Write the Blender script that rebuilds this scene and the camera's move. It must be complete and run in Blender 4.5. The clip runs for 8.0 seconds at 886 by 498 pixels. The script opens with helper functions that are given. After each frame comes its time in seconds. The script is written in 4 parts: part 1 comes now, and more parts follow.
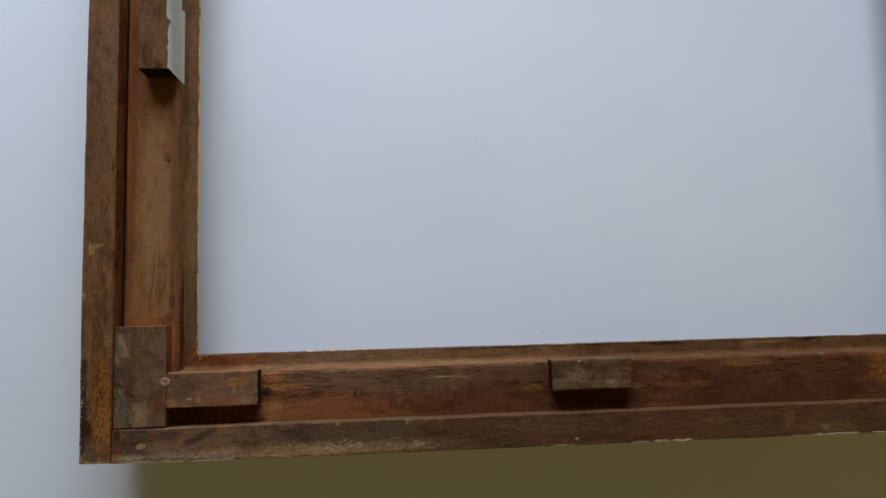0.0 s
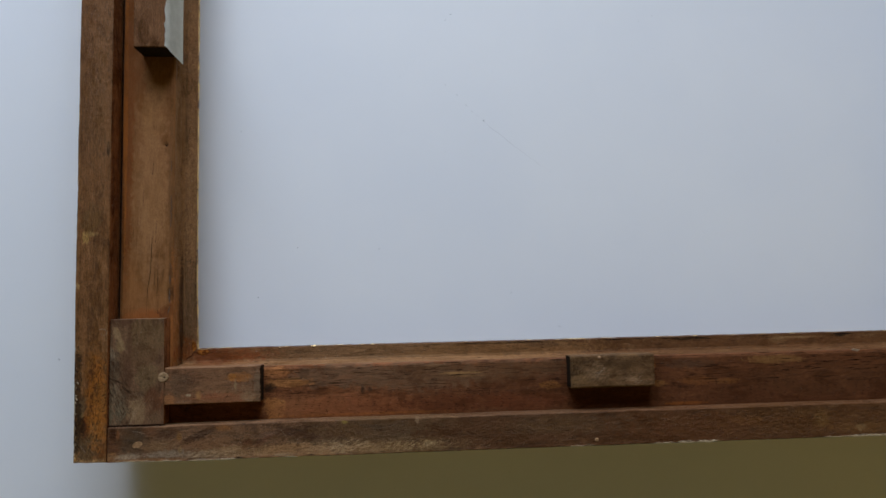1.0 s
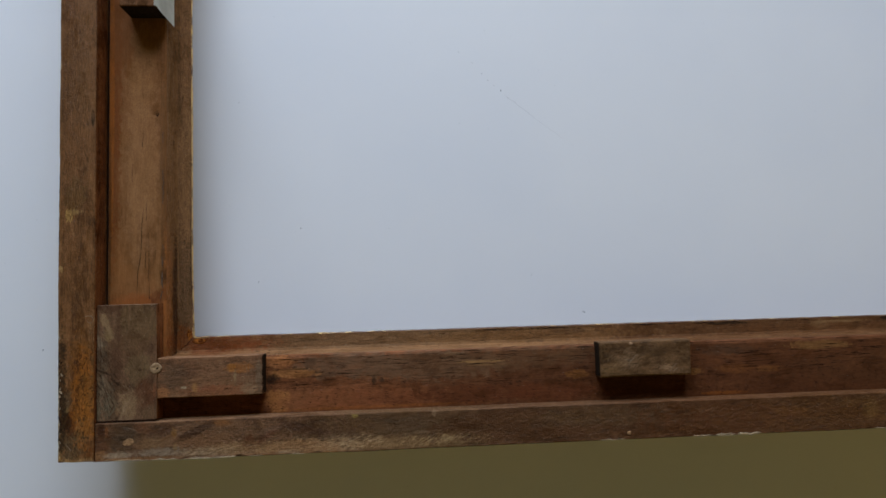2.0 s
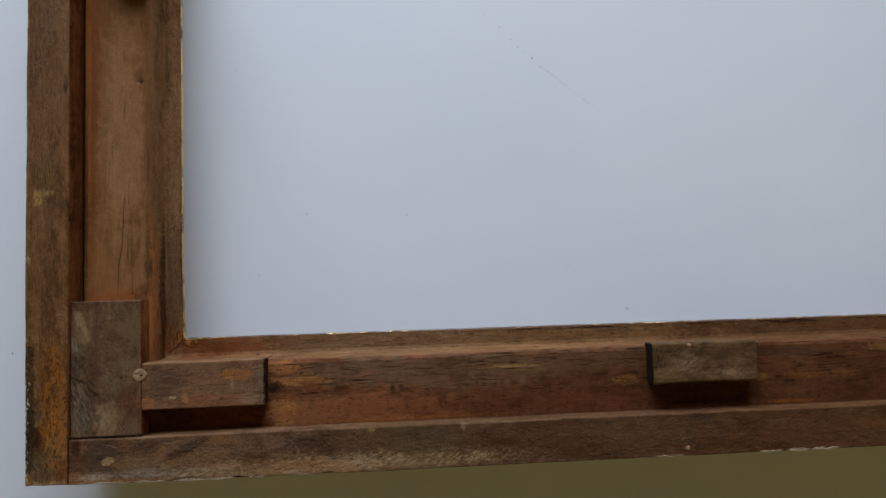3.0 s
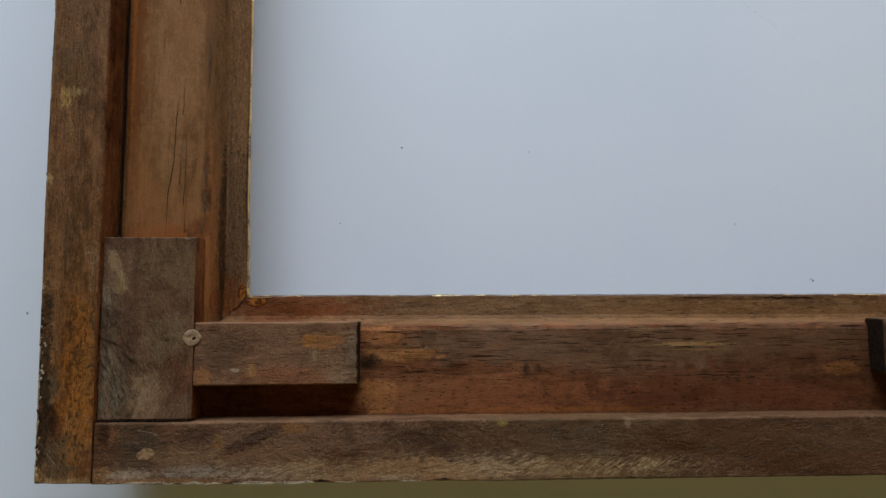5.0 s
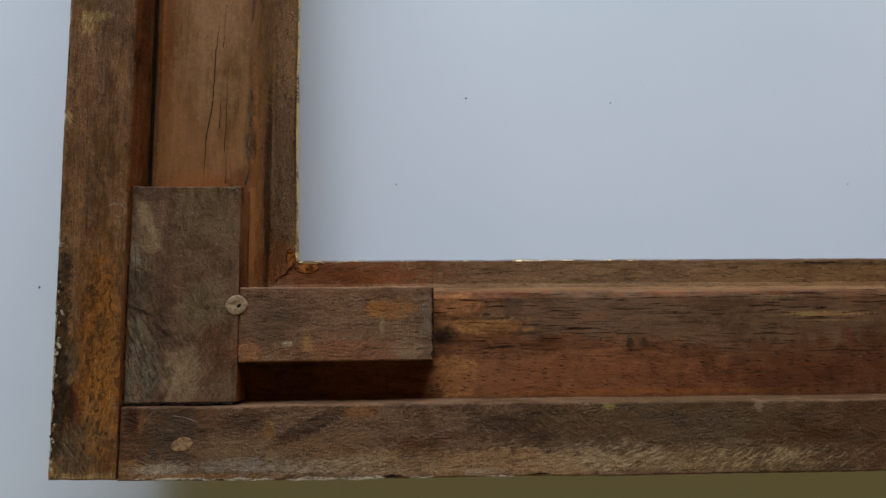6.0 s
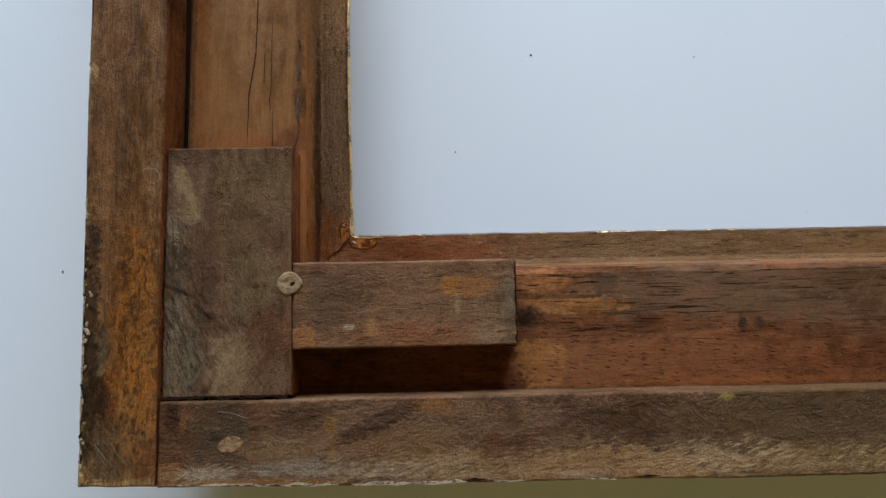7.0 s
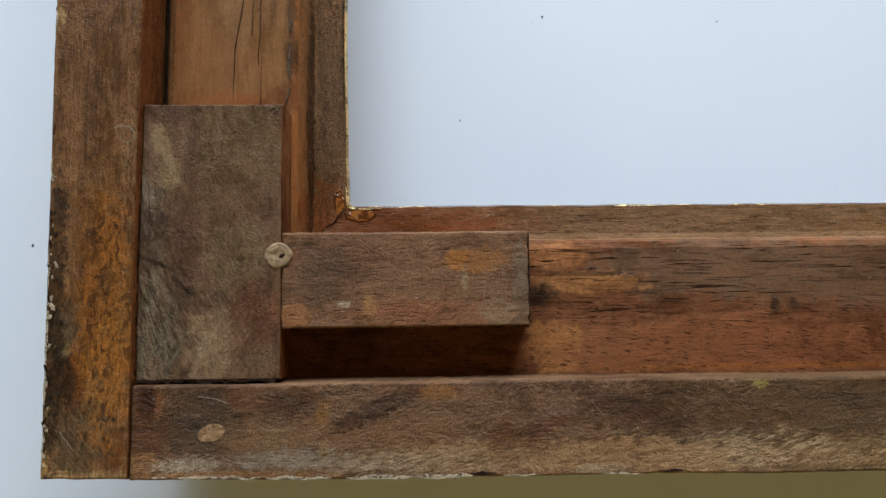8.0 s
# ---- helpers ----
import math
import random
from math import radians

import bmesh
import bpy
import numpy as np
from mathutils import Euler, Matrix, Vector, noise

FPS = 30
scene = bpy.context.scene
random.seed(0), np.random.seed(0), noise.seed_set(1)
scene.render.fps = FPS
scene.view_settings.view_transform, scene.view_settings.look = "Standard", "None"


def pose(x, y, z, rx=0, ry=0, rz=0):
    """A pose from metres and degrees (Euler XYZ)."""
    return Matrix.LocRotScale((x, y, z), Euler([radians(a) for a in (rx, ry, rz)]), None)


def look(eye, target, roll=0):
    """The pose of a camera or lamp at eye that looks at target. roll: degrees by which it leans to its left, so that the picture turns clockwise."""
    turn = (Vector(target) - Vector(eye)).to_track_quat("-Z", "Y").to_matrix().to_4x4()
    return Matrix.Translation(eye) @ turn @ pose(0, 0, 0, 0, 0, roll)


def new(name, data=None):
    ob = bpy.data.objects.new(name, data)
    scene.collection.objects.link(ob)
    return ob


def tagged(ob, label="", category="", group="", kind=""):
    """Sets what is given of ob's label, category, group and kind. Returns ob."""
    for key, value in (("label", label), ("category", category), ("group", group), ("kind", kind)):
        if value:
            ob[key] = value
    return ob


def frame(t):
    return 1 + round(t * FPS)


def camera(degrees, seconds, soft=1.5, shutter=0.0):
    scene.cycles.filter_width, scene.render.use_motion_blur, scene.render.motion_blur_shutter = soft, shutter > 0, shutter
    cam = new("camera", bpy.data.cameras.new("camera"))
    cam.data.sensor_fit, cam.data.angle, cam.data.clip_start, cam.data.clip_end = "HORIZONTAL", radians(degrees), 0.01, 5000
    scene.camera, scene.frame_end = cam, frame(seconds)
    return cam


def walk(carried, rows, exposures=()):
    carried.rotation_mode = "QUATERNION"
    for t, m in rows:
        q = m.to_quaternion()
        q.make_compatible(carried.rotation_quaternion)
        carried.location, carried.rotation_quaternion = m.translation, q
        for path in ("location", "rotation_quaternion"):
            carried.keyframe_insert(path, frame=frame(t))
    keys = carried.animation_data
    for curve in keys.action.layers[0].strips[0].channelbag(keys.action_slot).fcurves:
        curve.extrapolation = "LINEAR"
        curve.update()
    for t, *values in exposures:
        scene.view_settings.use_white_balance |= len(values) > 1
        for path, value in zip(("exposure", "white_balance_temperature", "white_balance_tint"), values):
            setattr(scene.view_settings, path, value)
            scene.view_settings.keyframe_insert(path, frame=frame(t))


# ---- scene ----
cam = camera(69.80, 8.0)
# seconds, place in metres, turn in degrees; the table top lies at z = 0
PATH = [
    (0.0, 0.1784, 0.0846, 0.4283, 5.14, -4.34, -1.41),
    (0.5, 0.1774, 0.0876, 0.4186, 4.82, -3.77, -1.17),
    (1.0, 0.1775, 0.0855, 0.4075, 4.31, -3.63, -1.22),
    (1.5, 0.1752, 0.0829, 0.3938, 4.14, -3.70, -1.69),
    (1.7, 0.1726, 0.0809, 0.3872, 3.97, -3.76, -1.57),
    (2.8, 0.1598, 0.0788, 0.3411, 3.53, -4.10, -1.59),
    (3.0, 0.1577, 0.0784, 0.3306, 3.53, -4.00, -1.69),
    (3.5, 0.1484, 0.0790, 0.3048, 3.79, -3.31, -1.47),
    (4.0, 0.1408, 0.0718, 0.2866, 3.85, -2.82, -1.11),
    (4.5, 0.1291, 0.0628, 0.2713, 4.21, -2.50, -0.30),
    (4.7, 0.1245, 0.0598, 0.2643, 4.34, -2.40, -0.13),
    (5.8, 0.1006, 0.0449, 0.2245, 5.99, -1.79, -0.38),
    (6.0, 0.0958, 0.0420, 0.2184, 5.83, -1.81, -0.40),
    (6.5, 0.0866, 0.0371, 0.2053, 5.73, -1.16, -0.86),
    (7.0, 0.0803, 0.0372, 0.1937, 5.76, -0.49, -1.09),
    (7.5, 0.0778, 0.0351, 0.1823, 5.53, -0.82, -0.84),
    (8.0, 0.0777, 0.0343, 0.1793, 4.95, -1.16, -0.60),
]
# seconds, stops, kelvin, tint: the camera's own exposure and white balance drift
EXPOSURES = [(0.0, 0.08, 6380, 11), (3.5, 0.08, 6370, 10.5), (4.7, 0.11, 6340, 9.5), (6.0, 0.15, 6300, 9), (6.5, 0.43, 6250, 8), (7.0, 0.49, 6250, 7.5), (7.5, 0.43, 6200, 7.5), (8.0, 0.74, 6250, 7.5)]
walk(cam, [(t, pose(x, y, z, rx, ry, rz)) for t, x, y, z, rx, ry, rz in PATH], EXPOSURES)

# ---- light: daylight through one window, an added unseen room for dim warm fill ----
world = bpy.data.worlds.new("sky")
scene.world = world
world.use_nodes = True
sky = world.node_tree.nodes.new("ShaderNodeTexSky")
sky.sky_type, sky.sun_disc = "NISHITA", False
sky.sun_elevation, sky.sun_rotation = radians(40), radians(200)
background = world.node_tree.nodes["Background"]
background.inputs["Strength"].default_value = 0.1
world.node_tree.links.new(sky.outputs["Color"], background.inputs["Color"])

WIN_X0, WIN_X1, WIN_Z0, WIN_Z1, WIN_Y = -0.52, 0.62, 0.1, 1.04, 1.35
daylight = bpy.data.lights.new("window_daylight", "AREA")
daylight.shape, daylight.size, daylight.size_y = "RECTANGLE", WIN_X1 - WIN_X0, WIN_Z1 - WIN_Z0
daylight.energy, daylight.color = 39.5, (0.72, 0.825, 1.0)
lamp = new("window_daylight", daylight)
lamp.matrix_world = look(((WIN_X0 + WIN_X1) / 2, WIN_Y + 0.02, (WIN_Z0 + WIN_Z1) / 2), ((WIN_X0 + WIN_X1) / 2, 0, (WIN_Z0 + WIN_Z1) / 2))

# ---- materials ----
MM = 0.001


class Nodes:
    """Short hand for building a node material."""

    def __init__(self, name):
        self.mat = bpy.data.materials.new(name)
        self.mat.use_nodes = True
        self.tree = self.mat.node_tree
        self.bsdf = self.tree.nodes["Principled BSDF"]
        self.coord = self.tree.nodes.new("ShaderNodeTexCoord").outputs["Object"]
        self.warps = {}

    def node(self, kind, **values):
        n = self.tree.nodes.new(kind)
        for key, value in values.items():
            n.inputs[key].default_value = value
        return n

    def link(self, a, b):
        self.tree.links.new(a, b)

    def mapped(self, scale=(1, 1, 1), shift=(0, 0, 0), source=None):
        n = self.node("ShaderNodeMapping", Scale=scale, Location=shift)
        self.link(source or self.coord, n.inputs["Vector"])
        return n.outputs["Vector"]

    def noise(self, scale, stretch=(1, 1, 1), detail=4.0, rough=0.55, distortion=0.0, shift=(0, 0, 0)):
        n = self.node("ShaderNodeTexNoise", Scale=scale, Detail=detail, Roughness=rough, Distortion=distortion)
        self.link(self.mapped(stretch, shift), n.inputs["Vector"])
        return n.outputs["Fac"]

    def span(self, value, a, b, c=0.0, d=1.0, smooth=True):
        n = self.tree.nodes.new("ShaderNodeMapRange")
        n.interpolation_type = "SMOOTHSTEP" if smooth else "LINEAR"
        for i, v in ((1, a), (2, b), (3, c), (4, d)):
            n.inputs[i].default_value = v
        self.link(value, n.inputs[0])
        return n.outputs[0]

    def math(self, op, a, b=0.0):
        n = self.tree.nodes.new("ShaderNodeMath")
        n.operation = op
        for i, v in enumerate((a, b)):
            if isinstance(v, (int, float)):
                n.inputs[i].default_value = v
            else:
                self.link(v, n.inputs[i])
        return n.outputs[0]

    def mix(self, fac, a, b, mode="MIX"):
        n = self.tree.nodes.new("ShaderNodeMix")
        n.data_type, n.blend_type = "RGBA", mode
        for socket, v in ((n.inputs[0], fac), (n.inputs[6], a), (n.inputs[7], b)):
            if isinstance(v, (int, float)):
                socket.default_value = v
            elif isinstance(v, tuple):
                socket.default_value = (*v, 1.0)
            else:
                self.link(v, socket)
        return n.outputs[2]

    def ramp(self, value, *stops):
        n = self.tree.nodes.new("ShaderNodeValToRGB")
        while len(n.color_ramp.elements) < len(stops):
            n.color_ramp.elements.new(0.5)
        for e, (at, colour) in zip(n.color_ramp.elements, stops):
            e.position, e.color = at, (*colour, 1.0)
        self.link(value, n.inputs[0])
        return n.outputs[0]

    def bump(self, height, distance, strength=1.0, under=None):
        n = self.node("ShaderNodeBump", Distance=distance, Strength=strength)
        self.link(height, n.inputs["Height"])
        if under:
            self.link(under, n.inputs["Normal"])
        return n.outputs["Normal"]

    def patch(self, x, y, rx, ry, edge=0.5, fray=1.7, seed=0.0, lean=0.0):
        """A stain with a ragged, wandering rim round (x, y), in millimetres: 1 inside, 0 outside."""
        size = min(rx, ry)
        kind = 900.0 if size < 2.0 else 420.0 if size < 5.0 else 210.0
        if kind not in self.warps:
            n = self.node("ShaderNodeTexNoise", Scale=kind, Detail=8.0, Roughness=0.66, Distortion=0.4)
            self.link(self.mapped((1, 1, 1), (seed, seed * 0.3, 0)), n.inputs["Vector"])
            centred = self.tree.nodes.new("ShaderNodeVectorMath")
            centred.operation = "SUBTRACT"
            centred.inputs[1].default_value = (0.5, 0.5, 0.5)
            self.link(n.outputs["Color"], centred.inputs[0])
            self.warps[kind] = centred.outputs[0]
        n = self.node("ShaderNodeMapping", Location=(x * MM, y * MM, 0), Rotation=(0, 0, lean), Scale=(rx * MM, ry * MM, 1))
        n.vector_type = "TEXTURE"
        self.link(self.coord, n.inputs["Vector"])
        push = self.tree.nodes.new("ShaderNodeVectorMath")
        push.operation = "MULTIPLY_ADD"
        push.inputs[1].default_value = (fray, fray, 0)
        self.link(self.warps[kind], push.inputs[0])
        self.link(n.outputs["Vector"], push.inputs[2])
        length = self.tree.nodes.new("ShaderNodeVectorMath")
        length.operation = "LENGTH"
        self.link(push.outputs[0], length.inputs[0])
        return self.span(length.outputs["Value"], 1.0 + edge / 2, 1.0 - edge / 2)

    def done(self, colour, roughness, normal=None, metallic=0.0, specular=0.5):
        for key, v in (("Base Color", colour), ("Roughness", roughness), ("Normal", normal), ("Metallic", metallic), ("Specular IOR Level", specular)):
            if v is None:
                continue
            if isinstance(v, tuple):
                v = (*v, 1.0)
            if isinstance(v, (int, float, tuple)):
                self.bsdf.inputs[key].default_value = v
            else:
                self.link(v, self.bsdf.inputs[key])
        return self.mat


def wood(name, along, dark, mid, light, stains=(), dirt=0.4, dirt_colour=(0.035, 0.026, 0.018), pores=(), fuzz=0.3, rough=0.6, shift=0.0, mottle=0.5, relief=1.0, stripe=0.7, smear=(0.6, 0.3), rasp=0.0, gloss=0.16, flecks=0.5, lines=None, grit=0.5, scuffs=(), patina=(0.5, 0.3), depth=1.0, hue=(1.0, 1.0, 1.0), spots=()):
    """Old wood. along: 0 grain runs in x, 1 in y. stains: x, y, rx, ry in millimetres, colour, strength, lean. pores: length, spacing in millimetres, share kept, lean, from, to across the grain. smear: lean and share of wiped stain. rasp: share of cross marks. flecks: depth of short dark dashes. lines: from, to across the grain, of long open pores. grit: share of fine grime and pale dust. scuffs: x, y, rx, ry in millimetres, lean, colour, strength of patches of fine parallel scratches. patina: shares of old dark stain and of pale rubbed bloom. depth, hue: how dark and in what tint the whole has aged. spots: x, y, rx, ry in millimetres, colour, strength of blistered, speckled stretches."""
    m = Nodes(name)

    def way(k):
        return (k, 1, 1) if along == 0 else (1, k, 1)

    warm = tuple(v * depth * h for v, h in zip((1.035, 0.808, 0.535), hue))
    dark, mid, light = (tuple(v * w for v, w in zip(c, warm)) for c in (dark, mid, light))
    at = (shift, shift * 0.7, 0)
    fibre = m.noise(1300, way(0.09), 5, 0.7, 0.5, at)
    hair = m.noise(1900, way(0.3 if stripe > 0.6 else 0.75), 5, 0.75, 0.3, at)
    band = m.noise(230, way(0.08), 5, 0.6, 0.9, at)
    cloud = m.noise(60, way(0.5), 6, 0.62, 0.5, at)
    blotch = m.noise(260, way(0.7), 6, 0.7, 0.6, (shift + 5, 2, 0))
    tilt = m.node("ShaderNodeMapping", Rotation=(0, 0, smear[0]))
    m.link(m.coord, tilt.inputs["Vector"])
    wiped = m.node("ShaderNodeTexNoise", Scale=190, Detail=7.0, Roughness=0.68, Distortion=0.7)
    m.link(m.mapped((0.4, 1, 1), (shift, 7, 0), tilt.outputs["Vector"]), wiped.inputs["Vector"])
    wiped = wiped.outputs["Fac"]
    tone = m.math("ADD", m.math("MULTIPLY", fibre, 0.2 * stripe), m.math("MULTIPLY", band, 0.3))
    tone = m.math("ADD", tone, m.math("MULTIPLY", wiped, smear[1]))
    tone = m.math("ADD", tone, m.math("MULTIPLY", cloud, 0.35))
    tone = m.math("ADD", tone, m.math("MULTIPLY", blotch, 0.3 * mottle))
    tone = m.math("ADD", tone, m.math("MULTIPLY", hair, fuzz * 0.5))
    if rasp:
        cross = m.node("ShaderNodeMapping", Rotation=(0, 0, -0.75))
        m.link(m.coord, cross.inputs["Vector"])
        marks = m.node("ShaderNodeTexNoise", Scale=1500, Detail=2.0, Roughness=0.5, Distortion=0.3)
        m.link(m.mapped((0.07, 1, 1), (shift, 0, 0), cross.outputs["Vector"]), marks.inputs["Vector"])
        tone = m.math("ADD", tone, m.math("MULTIPLY", m.math("SUBTRACT", marks.outputs["Fac"], 0.5), rasp))
        leather = m.node("ShaderNodeTexNoise", Scale=2900, Detail=3.0, Roughness=0.6, Distortion=0.3)
        m.link(m.mapped((0.4, 1, 1), (shift, 3, 0), cross.outputs["Vector"]), leather.inputs["Vector"])
    total = (0.2 * stripe + 0.3 + smear[1] + 0.35 + 0.3 * mottle + fuzz * 0.5) / 2
    colour = m.ramp(tone, (total - 0.13, tuple(v * 0.62 for v in dark)), (total, mid), (total + 0.13, light))
    for i, (x, y, rx, ry, c, strength, *lean) in enumerate(stains):
        rag = m.patch(x, y, rx, ry, (0.5, 0.9, 0.35)[i % 3], 2.2, shift, sum(lean))
        worn = m.math("MULTIPLY", rag, m.span(m.math("ADD", hair, blotch), 0.8, 1.12, min(1.0, strength * 0.5), min(1.0, strength * 1.25), smooth=False))
        colour = m.mix(worn, colour, tuple(v * w for v, w in zip(c, warm)))
    if spots:
        blister = m.noise(560, way(0.6), 4, 0.62, 1.2, (shift + 20, 13, 0))
        for x, y, rx, ry, c, strength in spots:
            where = m.patch(x, y, rx, ry, 1.0, 1.6, shift)
            colour = m.mix(m.math("MULTIPLY", m.math("MULTIPLY", m.span(blister, 0.52, 0.6), where), strength), colour, tuple(v * w for v, w in zip(c, warm)))
            colour = m.mix(m.math("MULTIPLY", m.math("MULTIPLY", m.span(blister, 0.42, 0.36), where), strength * 0.4), colour, tuple(v * w for v, w in zip(light, (1.4, 1.15, 0.9))))
    old = m.span(m.noise(95, way(0.45), 9, 0.7, 0.35, (shift + 12, 9, 0)), 0.5, 0.62)
    colour = m.mix(m.math("MULTIPLY", old, patina[0]), colour, tuple(v * 0.38 for v in dark))
    bloom = m.span(m.noise(140, way(0.55), 9, 0.74, 0.3, (shift + 15, 11, 0)), 0.55, 0.66)
    colour = m.mix(m.math("MULTIPLY", bloom, patina[1]), colour, (light[0] * 1.02 + 0.018, light[1] * 1.02 + 0.013, light[2] * 1.02 + 0.006))
    shade = m.span(m.math("ADD", fibre, hair), 0.75, 1.25, 1 - 0.34 * stripe, 1 + 0.36 * stripe, smooth=False)
    tint = m.tree.nodes.new("ShaderNodeCombineColor")
    for socket in tint.inputs[:3]:
        m.link(shade, socket)
    colour = m.mix(1.0, colour, tint.outputs[0], "MULTIPLY")
    grime = m.span(m.noise(330, way(0.3), 7, 0.75, 0.25, (shift + 3, 1, 0)), 0.52, 0.68)
    colour = m.mix(m.math("MULTIPLY", grime, dirt), colour, dirt_colour)
    crumbs = m.noise(1250, way(0.4), 5, 0.7, 0.0, (shift + 9, 4, 0))
    colour = m.mix(m.math("MULTIPLY", m.span(crumbs, 0.6, 0.7), min(1.0, dirt * 0.7)), colour, dirt_colour)
    colour = m.mix(m.math("MULTIPLY", m.span(crumbs, 0.36, 0.28), dirt * 0.7), colour, (2.1, 2.0, 1.9), "MULTIPLY")
    sand = m.noise(2500, (1, 1, 1), 3, 0.6, 0.0, (shift + 1, 6, 0))
    worn_in = m.span(wiped, 0.35, 0.62, 0.2, 0.75)
    uneven = m.math("MULTIPLY", m.span(sand, 0.34, 0.66, -0.7 * grit, 0.75 * grit, smooth=False), worn_in)
    grain = m.math("ADD", uneven, 1.0)
    specks = m.tree.nodes.new("ShaderNodeCombineColor")
    for socket in specks.inputs[:3]:
        m.link(grain, socket)
    colour = m.mix(1.0, colour, specks.outputs[0], "MULTIPLY")
    fleck = m.math("MULTIPLY", m.span(m.noise(1500, way(0.6), 4, 0.7, 0.2, (shift + 4, 14, 0)), 0.6, 0.68), min(1.0, grit * 1.1))
    colour = m.mix(fleck, colour, tuple(v * 0.3 for v in dark))
    dust = m.math("MULTIPLY", m.span(m.noise(1700, (1, 1, 1), 3, 0.6, 0.3, (shift + 8, 2, 0)), 0.66, 0.73), m.math("MULTIPLY", m.span(blotch, 0.42, 0.58), grit * 1.2))
    colour = m.mix(dust, colour, (0.42, 0.36, 0.28))
    height = m.math("ADD", m.math("MULTIPLY", hair, 0.15 if stripe < 0.6 else 0.4), m.math("MULTIPLY", fibre, 0.2 if stripe < 0.6 else 0.45))
    combs = {}
    for x, y, rx, ry, lean, c, strength in scuffs:
        if lean not in combs:
            turned = m.node("ShaderNodeMapping", Rotation=(0, 0, -lean))
            m.link(m.coord, turned.inputs["Vector"])
            comb = m.node("ShaderNodeTexNoise", Scale=1500, Detail=6.0, Roughness=0.72, Distortion=0.6)
            m.link(m.mapped((0.2, 1, 1), (shift + lean, 3, 0), turned.outputs["Vector"]), comb.inputs["Vector"])
            combs[lean] = m.span(comb.outputs["Fac"], 0.44, 0.68)
        rubbed = m.math("MULTIPLY", m.patch(x, y, rx, ry, 1.2, 2.0, shift, 0.0), combs[lean])
        colour = m.mix(m.math("MULTIPLY", rubbed, strength), colour, tuple(v * w for v, w in zip(c, warm)))
    height = m.math("ADD", height, m.math("MULTIPLY", leather.outputs["Fac"] if rasp else sand, m.span(blotch, 0.4, 0.62, grit * 0.25, grit * 1.15)))
    place = m.tree.nodes.new("ShaderNodeSeparateXYZ")
    m.link(m.coord, place.inputs[0])
    across = m.math("ADD", place.outputs[1 - along], m.math("MULTIPLY", m.math("SUBTRACT", cloud, 0.5), 0.02))

    def zone(low, high):
        return m.math("MULTIPLY", m.span(across, (low - 2) * MM, (low + 2) * MM), m.span(across, (high + 2) * MM, (high - 2) * MM))

    dash = m.span(m.noise(1500, way(0.2), 2, 0.5, 0.3, (shift + 2, 8, 0)), 0.63, 0.69)
    pits = m.math("MULTIPLY", dash, flecks)
    if lines:
        long_pore = m.span(m.noise(2300, way(0.045), 3, 0.55, 0.2, (shift + 6, 3, 0)), 0.585, 0.625)
        clump = m.span(m.noise(120, way(0.3), 2, 0.5, 0.0, (shift, 5, 0)), 0.36, 0.5)
        pits = m.math("MAXIMUM", pits, m.math("MULTIPLY", m.math("MULTIPLY", long_pore, clump), zone(*lines)))
    height = m.math("SUBTRACT", height, m.math("MULTIPLY", grime, 0.25))
    for i, (length, gap, share, lean, low, high) in enumerate(pores):
        turn = m.node("ShaderNodeMapping", Rotation=(0, 0, lean))
        m.link(m.coord, turn.inputs["Vector"])
        steps = (1000 / (length * 2.5), 1000 / gap) if along == 0 else (1000 / gap, 1000 / (length * 2.5))
        cells = m.node("ShaderNodeTexVoronoi", Scale=1.0, Randomness=1.0)
        cells.voronoi_dimensions = "2D"
        m.link(m.mapped((*steps, 0), (shift + i * 3.1, i * 2.3, 0), turn.outputs["Vector"]), cells.inputs["Vector"])
        chance = m.tree.nodes.new("ShaderNodeSeparateColor")
        m.link(cells.outputs["Color"], chance.inputs[0])
        kept = m.span(chance.outputs[0], 1 - share - 0.05, 1 - share + 0.05)
        kept = m.math("MULTIPLY", kept, zone(low, high))
        wide = m.span(chance.outputs[1], 0.0, 1.0, 0.09, 0.22, smooth=False)
        near = m.span(m.math("SUBTRACT", m.math("ADD", cells.outputs["Distance"], m.math("MULTIPLY", m.math("SUBTRACT", hair, 0.5), 0.15)), wide), 0.025, -0.035)
        pit = m.math("MULTIPLY", near, kept)
        pits = m.math("MAXIMUM", pits, pit)
    colour = m.mix(m.math("MULTIPLY", pits, 0.88), colour, (0.014, 0.007, 0.004))
    height = m.math("SUBTRACT", height, m.math("MULTIPLY", pits, 0.8))
    dry = m.math("MAXIMUM", grime, old)
    shine = m.math("MULTIPLY", m.math("SUBTRACT", 1.0, pits), m.math("SUBTRACT", gloss * 0.4, m.math("MULTIPLY", dry, gloss * 0.34)))
    roughness = m.span(m.math("ADD", fibre, cloud), 0.6, 1.4, rough - 0.14, rough + 0.14, smooth=False)
    roughness = m.math("SUBTRACT", roughness, m.math("MULTIPLY", m.math("SUBTRACT", sand, 0.5), grit * 0.9))
    return m.done(colour, roughness, m.bump(height, 0.00035 * relief, 0.8), specular=shine)


